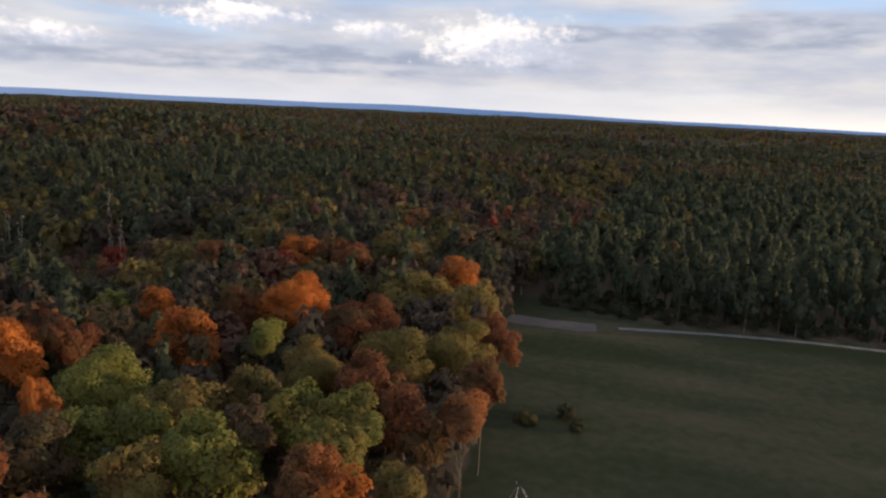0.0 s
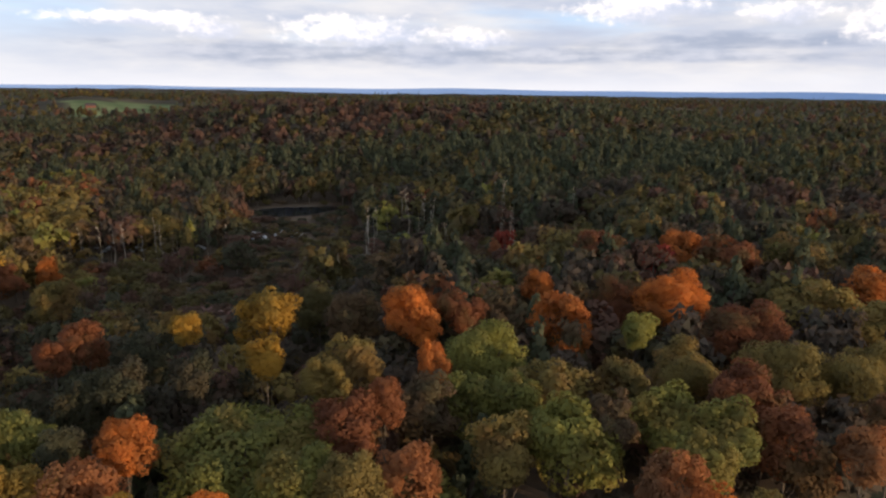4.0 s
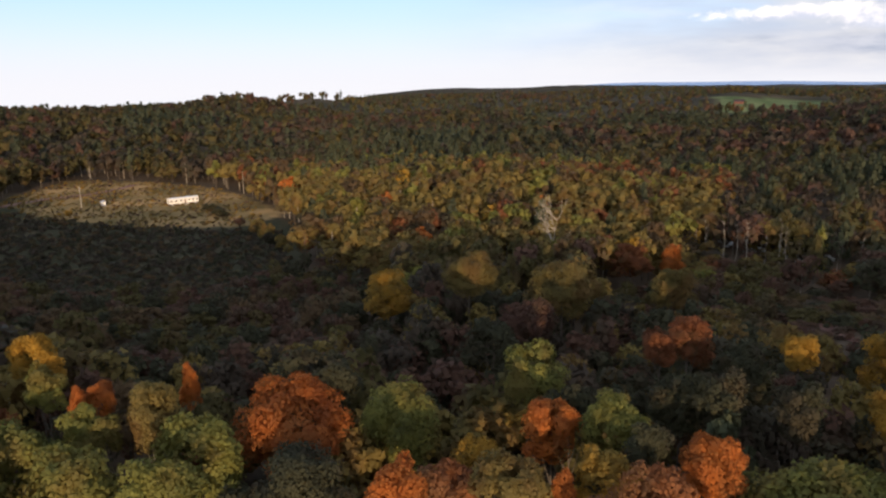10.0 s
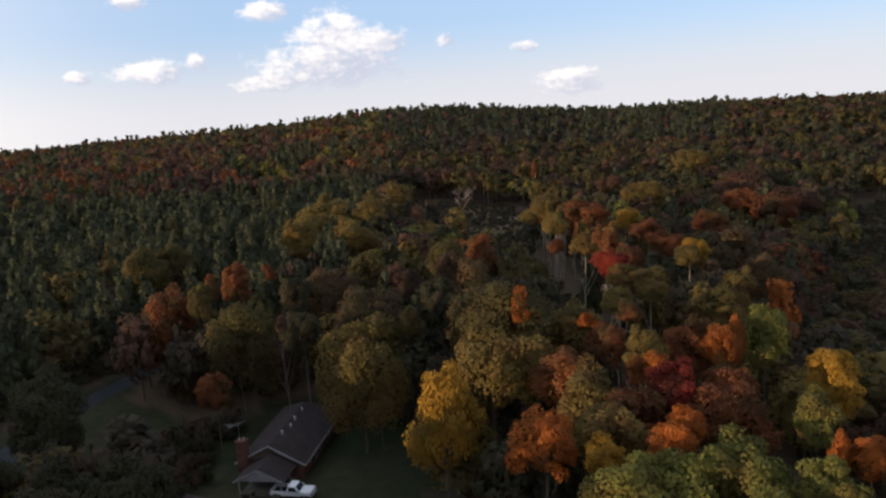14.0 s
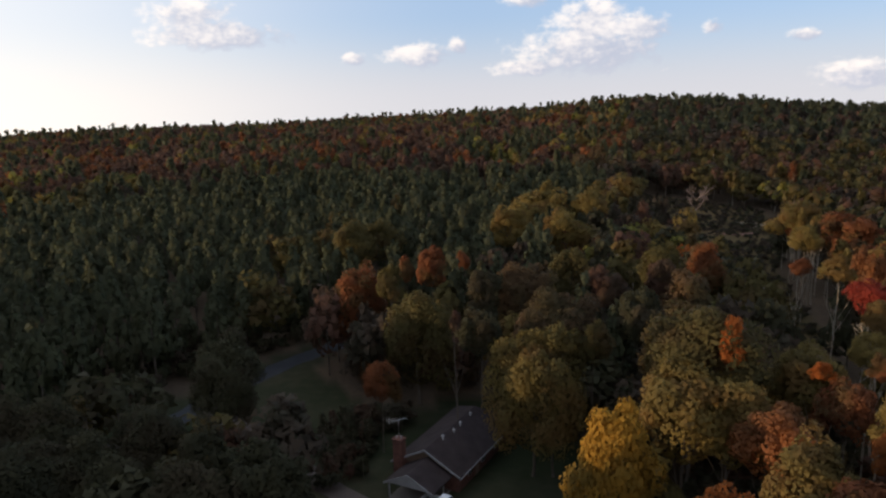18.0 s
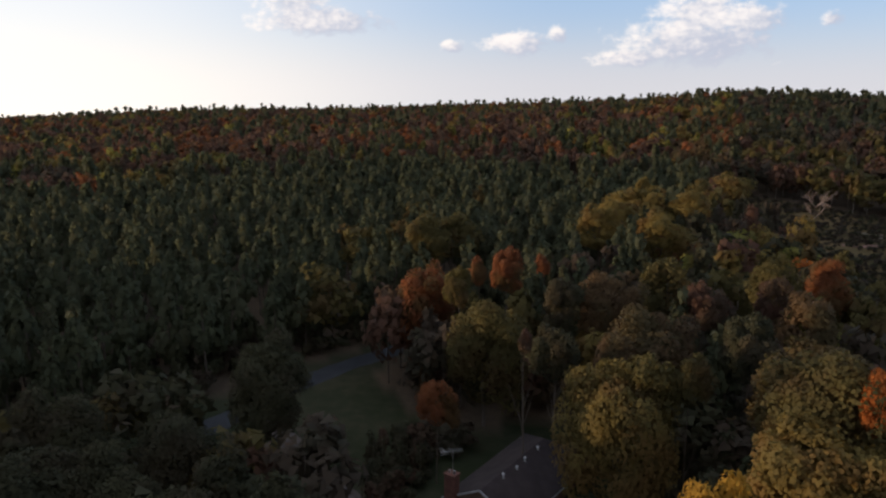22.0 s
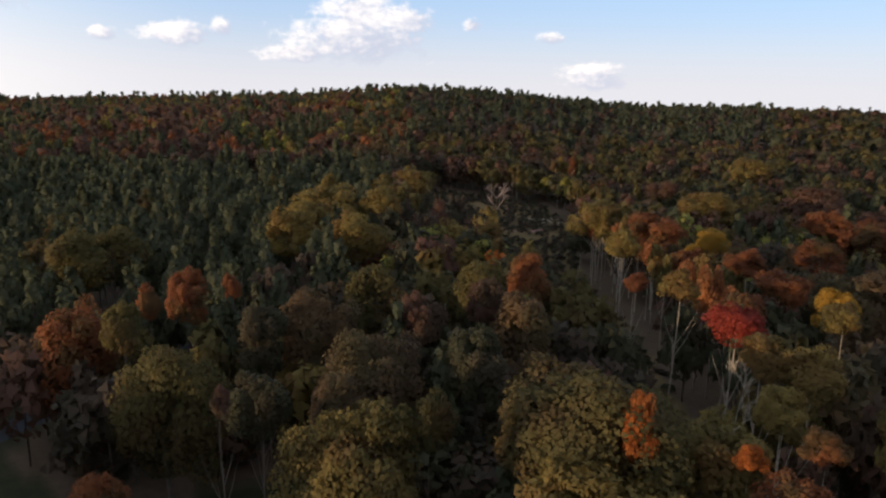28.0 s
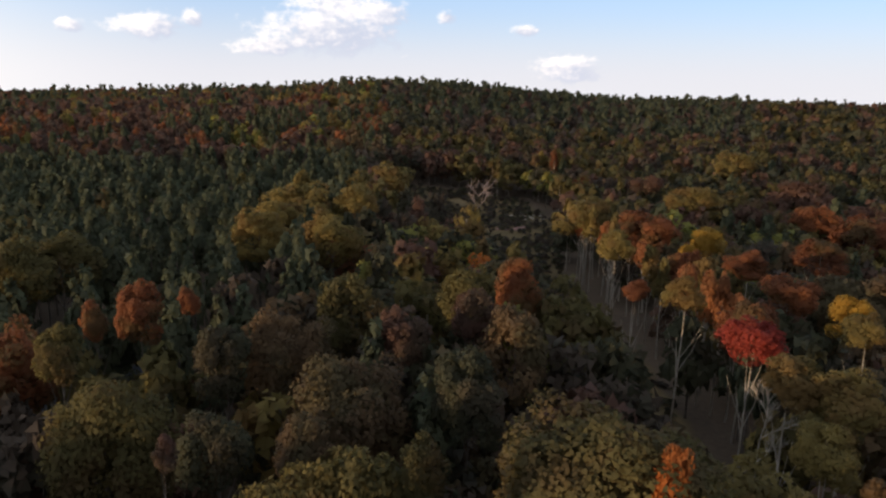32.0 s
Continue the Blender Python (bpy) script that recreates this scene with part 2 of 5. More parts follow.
def add_grass(m):
    """Grass where the sheet's own share of grass says so, in patches of green, straw and bare brown."""
    nt = m.node_tree
    N, L = nt.nodes.new, nt.links.new
    b = nt.nodes["Principled BSDF"]
    old = b.inputs["Base Color"].links[0].from_socket
    co = N("ShaderNodeTexCoord")
    n1, n2 = N("ShaderNodeTexNoise"), N("ShaderNodeTexNoise")
    n1.inputs["Scale"].default_value, n1.inputs["Detail"].default_value = 0.035, 5
    n2.inputs["Scale"].default_value, n2.inputs["Detail"].default_value = 0.5, 4
    stretch = N("ShaderNodeMapping")
    stretch.inputs["Rotation"].default_value, stretch.inputs["Scale"].default_value = (0, 0, 0.5), (0.5, 1.6, 1)
    L(co.outputs["Object"], stretch.inputs[0])
    L(stretch.outputs[0], n1.inputs["Vector"])
    L(co.outputs["Object"], n2.inputs["Vector"])
    s = N("ShaderNodeMath"); s.operation = "MULTIPLY_ADD"
    L(n2.outputs["Fac"], s.inputs[0]); s.inputs[1].default_value = 0.35
    L(n1.outputs["Fac"], s.inputs[2])
    ramp = N("ShaderNodeValToRGB")
    e = ramp.color_ramp.elements
    e[0].position, e[0].color = 0.55, (0.025, 0.03, 0.016, 1)
    e[1].position, e[1].color = 0.98, (0.075, 0.062, 0.04, 1)
    k = e.new(0.7); k.color = (0.038, 0.04, 0.024, 1)
    L(s.outputs[0], ramp.inputs[0])
    share = N("ShaderNodeAttribute")
    share.attribute_name = "grass"
    mix = N("ShaderNodeMix"); mix.data_type = "RGBA"
    L(share.outputs["Fac"], mix.inputs[0]); L(old, mix.inputs[6]); L(ramp.outputs[0], mix.inputs[7])
    out = mix.outputs[2]
    for name, low, high, scale in (("straw", (0.12, 0.09, 0.038), (0.36, 0.225, 0.1), 0.05), ("meadow", (0.07, 0.095, 0.045), (0.13, 0.15, 0.075), 0.02), ("canopy", (0.035, 0.036, 0.028), (0.085, 0.07, 0.052), 0.012)):
        n = N("ShaderNodeTexNoise")
        n.inputs["Scale"].default_value, n.inputs["Detail"].default_value = scale, 6
        L(co.outputs["Object"], n.inputs["Vector"])
        r = N("ShaderNodeValToRGB")
        r.color_ramp.elements[0].position, r.color_ramp.elements[0].color = 0.35, (*low, 1)
        r.color_ramp.elements[1].position, r.color_ramp.elements[1].color = 0.68, (*high, 1)
        L(n.outputs["Fac"], r.inputs[0])
        at = N("ShaderNodeAttribute")
        at.attribute_name = name
        m2 = N("ShaderNodeMix"); m2.data_type = "RGBA"
        L(at.outputs["Fac"], m2.inputs[0]); L(out, m2.inputs[6]); L(r.outputs[0], m2.inputs[7])
        out = m2.outputs[2]
    L(out, b.inputs["Base Color"])


add_grass(GROUND)
GROUND.node_tree.nodes["Principled BSDF"].inputs["Specular IOR Level"].default_value = 0.0


# ---- the lie of the land ----
def smooth(a, b, v):
    k = np.clip((v - a) / (b - a), 0, 1)
    return k * k * (3 - 2 * k)


RIDGE_AZ = (-180, -165, -152, -140, -120, -60, -10, 20, 60, 80, 95, 103, 108, 112, 118, 129, 140, 150, 158, 166, 174, 180)
RIDGE_UP = (11, 6, 3, 0, -2, 0, -2, -4, 0, 1, 7, 12, 12, 13, 12, 10, 13, 11, 18, 23, 16, 11)


def height(x, y):
    """The ground's height: level near the house, falling to the west, with a wooded ridge to the south and far rises."""
    x, y = np.asarray(x, float), np.asarray(y, float)
    r, az = np.hypot(x, y), np.degrees(np.arctan2(-x, y))
    south = smooth(76, 100, np.abs(az - 15))
    z = 2.0 - 14 * smooth(60, 220, -x) * smooth(500, 150, np.abs(y))
    z = z + (np.interp(az, RIDGE_AZ, RIDGE_UP) + 4) * smooth(260, 700, r) * (1 - south * 0.9 * smooth(800, 1500, r))
    z = z + ((14 - 20 * smooth(-75, -45, az) * smooth(68, 50, az)) * smooth(1500, 4300, r) - 10 * smooth(500, 900, r)) * (1 - south) - south * 0.045 * np.maximum(r - 900, 0)
    z = z + 9 * np.exp(-((x + 968) ** 2 + (y + 250) ** 2) / 105.0 ** 2) + 15 * np.exp(-((x + 850) ** 2 + (y + 305) ** 2) / 55.0 ** 2)
    z = z + 13 * np.exp(-((x + 300) ** 2 + (y - 5) ** 2) / 75.0 ** 2)
    z = z + (np.sin(x * 0.011 + 1) * np.cos(y * 0.013)) * 3 * smooth(150, 400, r) + (np.sin(x * .0031) * np.cos(y * .0027 + 2) * 6 + np.sin(x * .013 + y * .006) * np.sin(y * .015 - x * .004 + 1) * 7) * smooth(300, 800, r) * (1 + 0.25 * smooth(500, 1300, r) - 0.85 * smooth(1500, 3200, r)) * (1 - south)
    z = z + 36 * np.exp(-((x + 1450) ** 2 + (y + 375) ** 2) / 120.0 ** 2)
    z = z + 24 * np.exp(-((x + 1700) ** 2 + (y - 610) ** 2) / 190.0 ** 2)
    z = z + 22 * np.exp(-((x + 640) ** 2 + (y - 470) ** 2) / 190.0 ** 2) + 12 * np.exp(-((x + 330) ** 2 + (y - 480) ** 2) / 130.0 ** 2)
    k = smooth(95, 35, np.hypot(x + 294, y - 205))
    return z * (1 - k) - 14 * k


def inside(x, y, poly):
    """Which of the points lie in the polygon."""
    x, y = np.asarray(x), np.asarray(y)
    hit = np.zeros(x.shape, bool)
    for (x0, y0), (x1, y1) in zip(poly, poly[1:] + poly[:1]):
        hit ^= ((y0 > y) != (y1 > y)) & (x < (x1 - x0) * (y - y0) / (y1 - y0 + 1e-9) + x0)
    return hit


HAYFIELD = [(6, 55), (4, 97), (-4, 150), (-5, 190), (27, 178), (82, 184), (300, 190), (300, -60), (60, -20), (30, 20)]
HOUSE_YARD = [(26, -130), (4, -104), (-8, -110), (-24, -104), (-26, -72), (-12, -66), (10, -70), (14, -96), (34, -126)]
TRAILER_FIELD = [(-150, -100), (-205, -180), (-255, -226), (-296, -236), (-331, -240), (-384, -240), (-392, -195), (-378, -150), (-345, -118), (-260, -66), (-200, -56), (-165, -75)]
CUT = [(-46, -72), (-55, -92), (-61, -112), (-65, -132), (-72, -200), (-62, -270), (-90, -330), (-132, -300), (-125, -250), (-95, -196), (-86, -165), (-80, -140), (-70, -112), (-62, -92), (-54, -72)]
POND = [(-306, 182), (-318, 205), (-308, 226), (-284, 228), (-268, 206), (-280, 184)]
FAR_MEADOW = [(-1400, 420), (-1660, 490), (-1630, 740), (-1370, 630)]
STRAW_FIELD = [(-285, -100), (-278, -150), (-290, -200), (-310, -234), (-384, -240), (-392, -195), (-378, -150), (-345, -118), (-310, -90)]
LANE_SIDE = [(50, -88), (47, -104), (38, -114), (30, -127), (18, -142), (13, -138), (19, -124), (16, -114), (8, -104), (9, -86), (18, -84), (24, -86), (40, -92)]
CLEARINGS = [LANE_SIDE, HAYFIELD, HOUSE_YARD, TRAILER_FIELD, CUT, POND, FAR_MEADOW]


def link_mesh(name, verts, faces, mats, index=None, smooth_shade=False, normals=None):
    me = bpy.data.meshes.new(name)
    verts, faces = np.asarray(verts, np.float32), np.asarray(faces, np.int32)
    k = faces.shape[1]
    me.vertices.add(len(verts)); me.vertices.foreach_set("co", verts.ravel())
    me.loops.add(faces.size); me.loops.foreach_set("vertex_index", faces.ravel())
    me.polygons.add(len(faces))
    me.polygons.foreach_set("loop_start", np.arange(len(faces), dtype=np.int32) * k)
    for m in mats:
        me.materials.append(m)
    if index is not None:
        me.polygons.foreach_set("material_index", np.asarray(index, np.int32))
    me.update(calc_edges=True)
    if smooth_shade or normals is not None:
        me.polygons.foreach_set("use_smooth", np.ones(len(faces), bool))
    if normals is not None:
        me.normals_split_custom_set_from_vertices(normals)
    return me


def ground_sheet():
    rings = np.concatenate([np.linspace(0, 480, 121), 480 * (4900 / 480) ** (np.arange(1, 71) / 70)])
    n = 480
    a = np.linspace(0, 2 * np.pi, n, endpoint=False)
    R, A = np.meshgrid(rings, a, indexing="ij")
    x, y = R * np.sin(A), R * np.cos(A)
    v = np.stack([x, y, height(x, y)], -1).reshape(-1, 3)
    i, j = np.meshgrid(np.arange(len(rings) - 1), np.arange(n), indexing="ij")
    i, j = i.ravel(), j.ravel()
    f = np.stack([i * n + j, i * n + (j + 1) % n, (i + 1) * n + (j + 1) % n, (i + 1) * n + j], -1)[:, ::-1]
    me = link_mesh("ground", v, f, [GROUND], smooth_shade=True)
    grass = np.zeros(len(v), np.float32)
    for poly, g in ((HAYFIELD, 1.0), (HOUSE_YARD, 1.0), (LANE_SIDE, 1.0), (TRAILER_FIELD, 0.8), (CUT, 0.7), (FAR_MEADOW, 1.0)):
        grass[inside(v[:, 0], v[:, 1], poly)] = g
    me.attributes.new("grass", "FLOAT", "POINT").data.foreach_set("value", grass)
    straw = inside(v[:, 0], v[:, 1], STRAW_FIELD).astype(np.float32) + 0.35 * inside(v[:, 0], v[:, 1], CUT)
    me.attributes.new("straw", "FLOAT", "POINT").data.foreach_set("value", straw * 0.8)
    me.attributes.new("meadow", "FLOAT", "POINT").data.foreach_set("value", inside(v[:, 0], v[:, 1], FAR_MEADOW).astype(np.float32))
    far = smooth(900, 1300, np.hypot(v[:, 0], v[:, 1])).astype(np.float32) * (1 - grass)
    me.attributes.new("canopy", "FLOAT", "POINT").data.foreach_set("value", far.astype(np.float32))
    return tagged(new("ground", me), "woodland floor of brown leaf litter with mown dry grass in the clearings", "ground", kind="structure")


ground_sheet()


# ---- trees ----
def leaf_cards(rng, centres, normals, size, jitter, soft):
    """One small three-cornered spray of leaves at each centre, facing about its normal; it is shaded with the clump that it belongs to."""
    n = len(centres)
    lobe = normals / (np.linalg.norm(normals, axis=1)[:, None] + 1e-9)
    d = lobe + rng.normal(0, jitter, (n, 3))
    d /= np.linalg.norm(d, axis=1)[:, None]
    u = np.cross(d, rng.normal(0, 1, (n, 3)))
    u /= np.linalg.norm(u, axis=1)[:, None] + 1e-9
    w = np.cross(d, u)
    s = (size * rng.uniform(0.6, 1.35, n))[:, None]
    v = np.stack([centres + u * s, centres - u * s * 0.6 + w * s, centres - u * s * 0.6 - w * s], 1).reshape(-1, 3)
    shade = lobe * soft + d * (1 - soft)
    return v, np.arange(n * 3).reshape(n, 3), np.repeat(shade / np.linalg.norm(shade, axis=1)[:, None], 3, 0)


def crown(seed, clumps, cards, size, shape="round", inner=0.12, soft=0.7):
    """A crown in a unit box: radius about 0.5 across, from z 0 to 1, built of leafy clumps of several sizes with gaps between them."""
    rng = np.random.default_rng(seed)
    f1, f2, f3 = rng.uniform(0, 6.28, 3)
    boughs = rng.normal(0, 1, (9, 3)) * (1, 1, 0.8) + (0, 0, 0.35)
    reach = rng.uniform(0.72, 1.12, 9)
    boughs /= np.linalg.norm(boughs, axis=1)[:, None]
    cs, ns = [], []
    k = 0
    rads = rng.uniform(0.06, 0.15, clumps) * (0.75 if shape == "cone" else 1)
    share = rads ** 2 / (rads ** 2).sum()
    while k < clumps:
        p = rng.normal(0, 1, 3)
        p /= np.linalg.norm(p)
        if p[2] < -0.55:
            continue
        lead = int((boughs @ p).argmax())
        near = float(boughs[lead] @ p)
        if near < rng.uniform(0.6, 0.97):
            continue
        up = p[2] * 0.5 + 0.5
        if shape == "round":
            wide = 0.4 * (1 - 0.16 * up)
        elif shape == "tall":
            wide = 0.34 * (1.08 - 0.6 * up)
        else:
            wide = 0.41 * (1.1 - up) ** 0.55
        a = math.atan2(p[1], p[0])
        r = rng.uniform(0.8, 1.06) * (0.45 + 0.62 * near) * reach[lead] * (1 + 0.12 * math.sin(2 * a + f1) + 0.09 * math.sin(3 * a + f2 + 2 * p[2]) + 0.06 * math.sin(5 * p[2] + f3))
        c = np.array([p[0] * wide * r, p[1] * wide * r, 0.47 + p[2] * 0.4 * r])
        rad = rads[k]
        per = max(3, int(cards * share[k]))
        q = rng.normal(0, 1, (per, 3))
        q[:, 2] += 0.35
        q /= np.linalg.norm(q, axis=1)[:, None]
        cs.append(c + q * rad * rng.uniform(0.7, 1.1, (per, 1)) * (1, 1, 0.8))
        ns.append(q * 0.75 + p * 0.45 + (0, 0, 0.2 + 0.9 * max(0.0, soft - 0.55)))
        k += 1
    m = int(cards * inner)
    q = rng.normal(0, 1, (m, 3))
    q /= np.linalg.norm(q, axis=1)[:, None]
    cs.append(q * (0.26, 0.26, 0.3) * (1.0 if shape != "cone" else 0.75) + (0, 0, 0.45))
    ns.append(q)
    return leaf_cards(rng, np.concatenate(cs), np.concatenate(ns), size, 1.0 - 0.7 * soft, soft)


def tube(points, radii, sides=6):
    """A tapered tube along points; quads."""
    v, f = [], []
    for i, (p, r) in enumerate(zip(points, radii)):
        for s in range(sides):
            a = 2 * math.pi * s / sides
            v.append((p[0] + r * math.cos(a), p[1] + r * math.sin(a), p[2]))
    for i in range(len(points) - 1):
        for s in range(sides):
            f.append((i * sides + s, i * sides + (s + 1) % sides, (i + 1) * sides + (s + 1) % sides, (i + 1) * sides + s))
    return v, f


CROWN_SHAPES = {}


def crown_set(tag, seeds, clumps, cards, size, shape, inner=0.12, soft=0.75):
    CROWN_SHAPES[tag] = [crown(s, clumps, cards, size, shape, inner, soft) for s in seeds]


crown_set("round", (1, 2, 3, 4, 31, 32), 66, 8600, 0.0185, "round", 0.1, 0.62)
crown_set("round_fine", (41, 42, 43, 44, 45), 95, 20000, 0.0118, "round", 0.08, 0.62)
crown_set("tall", (5, 6, 7, 33), 50, 5000, 0.0225, "tall", 0.1, 0.62)
crown_set("cone", (8, 9), 50, 2600, 0.034, "cone", 0.12, 0.5)
crown_set("round_fill", (71, 72, 73, 74), 48, 2400, 0.034, "round", 0.1, 0.55)
crown_set("tall_fill", (75, 76, 77), 40, 1900, 0.036, "tall", 0.1, 0.55)
crown_set("cone_fill", (78, 79), 40, 1500, 0.04, "cone", 0.12, 0.55)
crown_set("round_far", (11, 12, 13, 14), 30, 400, 0.053, "round", 0.2, 0.7)
crown_set("tall_far", (15, 16, 17), 20, 340, 0.058, "tall", 0.2, 0.7)
crown_set("cone_far", (18, 19), 24, 320, 0.055, "cone", 0.2, 0.7)
crown_set("round_bush", (51, 52, 53), 32, 1000, 0.03, "round", 0.15, 0.65)
crown_set("round_mid", (61, 62, 63, 64), 18, 160, 0.086, "round", 0.2, 0.8)
crown_set("tall_mid", (65, 66, 67), 12, 125, 0.09, "tall", 0.2, 0.8)
crown_set("cone_mid", (68, 69), 16, 120, 0.085, "cone", 0.2, 0.8)
crown_set("round_low", (21, 22, 23), 9, 36, 0.17, "round", 0.2, 0.85)
crown_set("tall_low", (25, 26), 7, 32, 0.17, "tall", 0.2, 0.85)
crown_set("cone_low", (28, 29), 8, 30, 0.16, "cone", 0.2, 0.85)
CROWN_MESH = {tag: [link_mesh("crown", v, f, [LEAF["green"]], normals=n) for v, f, n in CROWN_SHAPES[tag]] for tag in ("round", "round_fine", "tall", "cone", "round_fill", "tall_fill", "cone_fill")}


def trunk_mesh(seed, limbs=5, spread=0.34, sides=7):
    """A trunk with limbs, for a tree of height 1: tapered, slightly bent; the limbs rise into the crown."""
    rng = np.random.default_rng(seed)
    v, f = [], []

    def add(p, r, n):
        a, b = tube(p, r, n)
        f.extend(tuple(i + len(v) for i in q) for q in b)
        v.extend(a)

    bend = rng.normal(0, 0.012, (6, 2)).cumsum(0)
    spine = [(bend[i][0], bend[i][1], h) for i, h in enumerate((0, 0.08, 0.3, 0.5, 0.7, 0.9))]
    add(spine, (0.02, 0.015, 0.013, 0.011, 0.007, 0.002), sides)
    for k in range(limbs):
        a, z = 2 * math.pi * (k * 0.381 + rng.uniform(0, 0.1)), rng.uniform(0.32, 0.62)
        i = 2 if z < 0.5 else 3
        x, y = spine[i][0], spine[i][1]
        s = spread * rng.uniform(0.5, 1.0)
        add([(x, y, z), (x + math.cos(a) * s * 0.5, y + math.sin(a) * s * 0.5, z + 0.12), (x + math.cos(a) * s, y + math.sin(a) * s, z + 0.28)],
            (0.008, 0.005, 0.0015), 5)
    me = link_mesh("trunk", v, f, [BARK], smooth_shade=True)
    me.name = "trunk"
    return me


TRUNK_MESH = [trunk_mesh(40 + k) for k in range(4)]
WORDS = {"green": "still green", "olive": "olive and yellowing", "orange": "bright orange", "rust": "rust-brown", "red": "deep red",
         "yellow": "golden yellow", "brown": "thin brown", "dull_rust": "muted rust", "dull_olive": "muted olive", "dull_brown": "muted brown", "dull_green": "dusky green", "pale_rust": "sun-toned rust", "copper": "copper-orange", "pine": "dark green"}
FORM = {"round": "broad", "tall": "tall narrow", "cone": "conical"}


def tree(x, y, h, w, leaf, shape, low=0.28, seed=0, pale=False, group="trees of the wood", fill=""):
    """A tree of height h and crown width w; the crown begins at the share low of the height."""
    rng = random.Random(seed * 7919 + int(x * 10) * 31 + int(y * 10))
    z = float(height(x, y))
    kind = "pine_tree" if leaf == "pine" else "tree"
    top = new(kind)
    top.location = (x, y, z - 0.1)
    top.rotation_euler = (0, 0, rng.uniform(0, 6.28))
    t = new("trunk", TRUNK_MESH[rng.randrange(4)])
    t.parent = top
    girth = max(w * 1.15, h * (0.4 if pale else 0.34))
    t.scale = (girth, girth, h * 0.93)
    c = new("crown", rng.choice(CROWN_MESH[shape + fill]))
    c.parent = top
    c.location, c.scale = (0, 0, h * low - 0.06 * h), (w * rng.uniform(1.08, 1.32), w * rng.uniform(1.08, 1.32), h * (1.04 - low) * 1.06)
    for o, m in ((t, PALE_BARK if pale else BARK), (c, LEAF[leaf])):
        o.material_slots[0].link = "OBJECT"
        o.material_slots[0].material = m
    bark = "pale-barked" if pale else "dark-barked"
    return tagged(top, f"{FORM[shape]} {bark} {'pine' if leaf == 'pine' else 'broadleaf tree'} with {WORDS[leaf]} {'needles' if leaf == 'pine' else 'autumn leaves'}", "tree", group=group)


KINDS = tuple(LEAF)


def woods(name, label, trees, level):
    """Many distant trees in one object. Rows of trees: x, y, height, width, kind, shape, low."""
    rng = np.random.default_rng(len(trees))
    V, F, I, S, base = [], [], [], [], 0
    ground = height([q[0] for q in trees], [q[1] for q in trees])
    for (x, y, h, w, leaf, shape, low), z in zip(trees, ground):
        v, f, n = CROWN_SHAPES[shape + level][rng.integers(len(CROWN_SHAPES[shape + level]))]
        a = rng.uniform(0, 6.28)
        c, s = math.cos(a), math.sin(a)
        q = np.empty_like(v)
        q[:, 0], q[:, 1] = (v[:, 0] * c - v[:, 1] * s) * w + x, (v[:, 0] * s + v[:, 1] * c) * w + y
        q[:, 2] = z + h * (low - 0.06) + v[:, 2] * h * (1.04 - low) * 1.06
        S.append(np.stack([n[:, 0] * c - n[:, 1] * s, n[:, 0] * s + n[:, 1] * c, n[:, 2]], -1))
        V.append(q); F.append(f + base); base += len(v)
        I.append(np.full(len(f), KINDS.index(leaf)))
        if level in ("_far", "_mid"):
            r = h * 0.009
            p = np.array([(x - r, y - r, z), (x + r, y - r, z), (x, y + r, z), (x - r, y - r, z + h * .8), (x + r, y - r, z + h * .8), (x, y + r, z + h * .8)])
            V.append(p); F.append(np.array([(0, 1, 4), (0, 4, 3), (1, 2, 5), (1, 5, 4), (2, 0, 3), (2, 3, 5)]) + base); base += 6
            S.append(np.array([(-.7, -.7, 0), (.7, -.7, 0), (0, 1, 0)] * 2))
            I.append(np.full(6, len(KINDS) + int(leaf != "pine" and rng.random() < 0.35)))
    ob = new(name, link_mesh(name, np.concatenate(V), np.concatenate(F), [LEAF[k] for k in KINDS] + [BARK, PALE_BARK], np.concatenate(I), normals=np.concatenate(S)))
    return tagged(ob, label, "woodland", kind="stuff")


PINES = [(-5, -128), (-60, -260), (-75, -335), (60, -350), (140, -290), (165, -235), (230, -170), (260, -60), (120, -60), (34, -100), (30, -134)]
FAR_PINES = [(-5, 189), (27, 177), (84, 183), (300, 189), (300, 420), (20, 420)]
LOW_WOOD = [(-138, 30), (-122, 76), (-108, 130), (-92, 175), (-98, 205), (-135, 215), (-150, 185), (-168, 140), (-186, 95), (-190, 55), (-172, 28)]
LOW_WOOD_SOUTH = [(-190, -165), (-208, -52), (-170, -15), (-122, -8), (-96, -30), (-90, -62), (-98, -92), (-135, -130)]
POND_VIEW = [(-160, 100), (-262, 160), (-300, 172), (-322, 205), (-302, 234), (-264, 224), (-150, 145)]
DRIVE_VIEW = [(-18, -76), (2, -76), (0, -55), (-10, -50), (-18, -56)]
PATH_VIEW = [(-184, 106), (-122, 102), (-92, 74), (-108, 56), (-135, 68), (-172, 82)]
SHADES = ("green", "olive", "orange", "rust", "red", "yellow", "brown", "pine")


def patch(x, y):
    """A slow drift over the land, so that trees of one kind stand in stands."""
    return 3 + math.sin(x * 0.021 + 1.3 * math.sin(y * 0.017)) * math.cos(y * 0.025 + 0.9 * math.sin(x * 0.013)) + 0.5 * math.sin(x * 0.063 + y * 0.051)


def stand_of(x, y):
    """Slow waves over the far land: high where pines stand, low where rust-brown oaks do."""
    return math.sin(x * 0.0105 + 1.7 * math.sin(y * 0.0062 + 0.5)) * math.cos(y * 0.0125 + 1.4 * math.sin(x * 0.0071)) + 0.45 * math.sin(x * 0.031 + y * 0.017) * math.cos(y * 0.027 - x * 0.011)


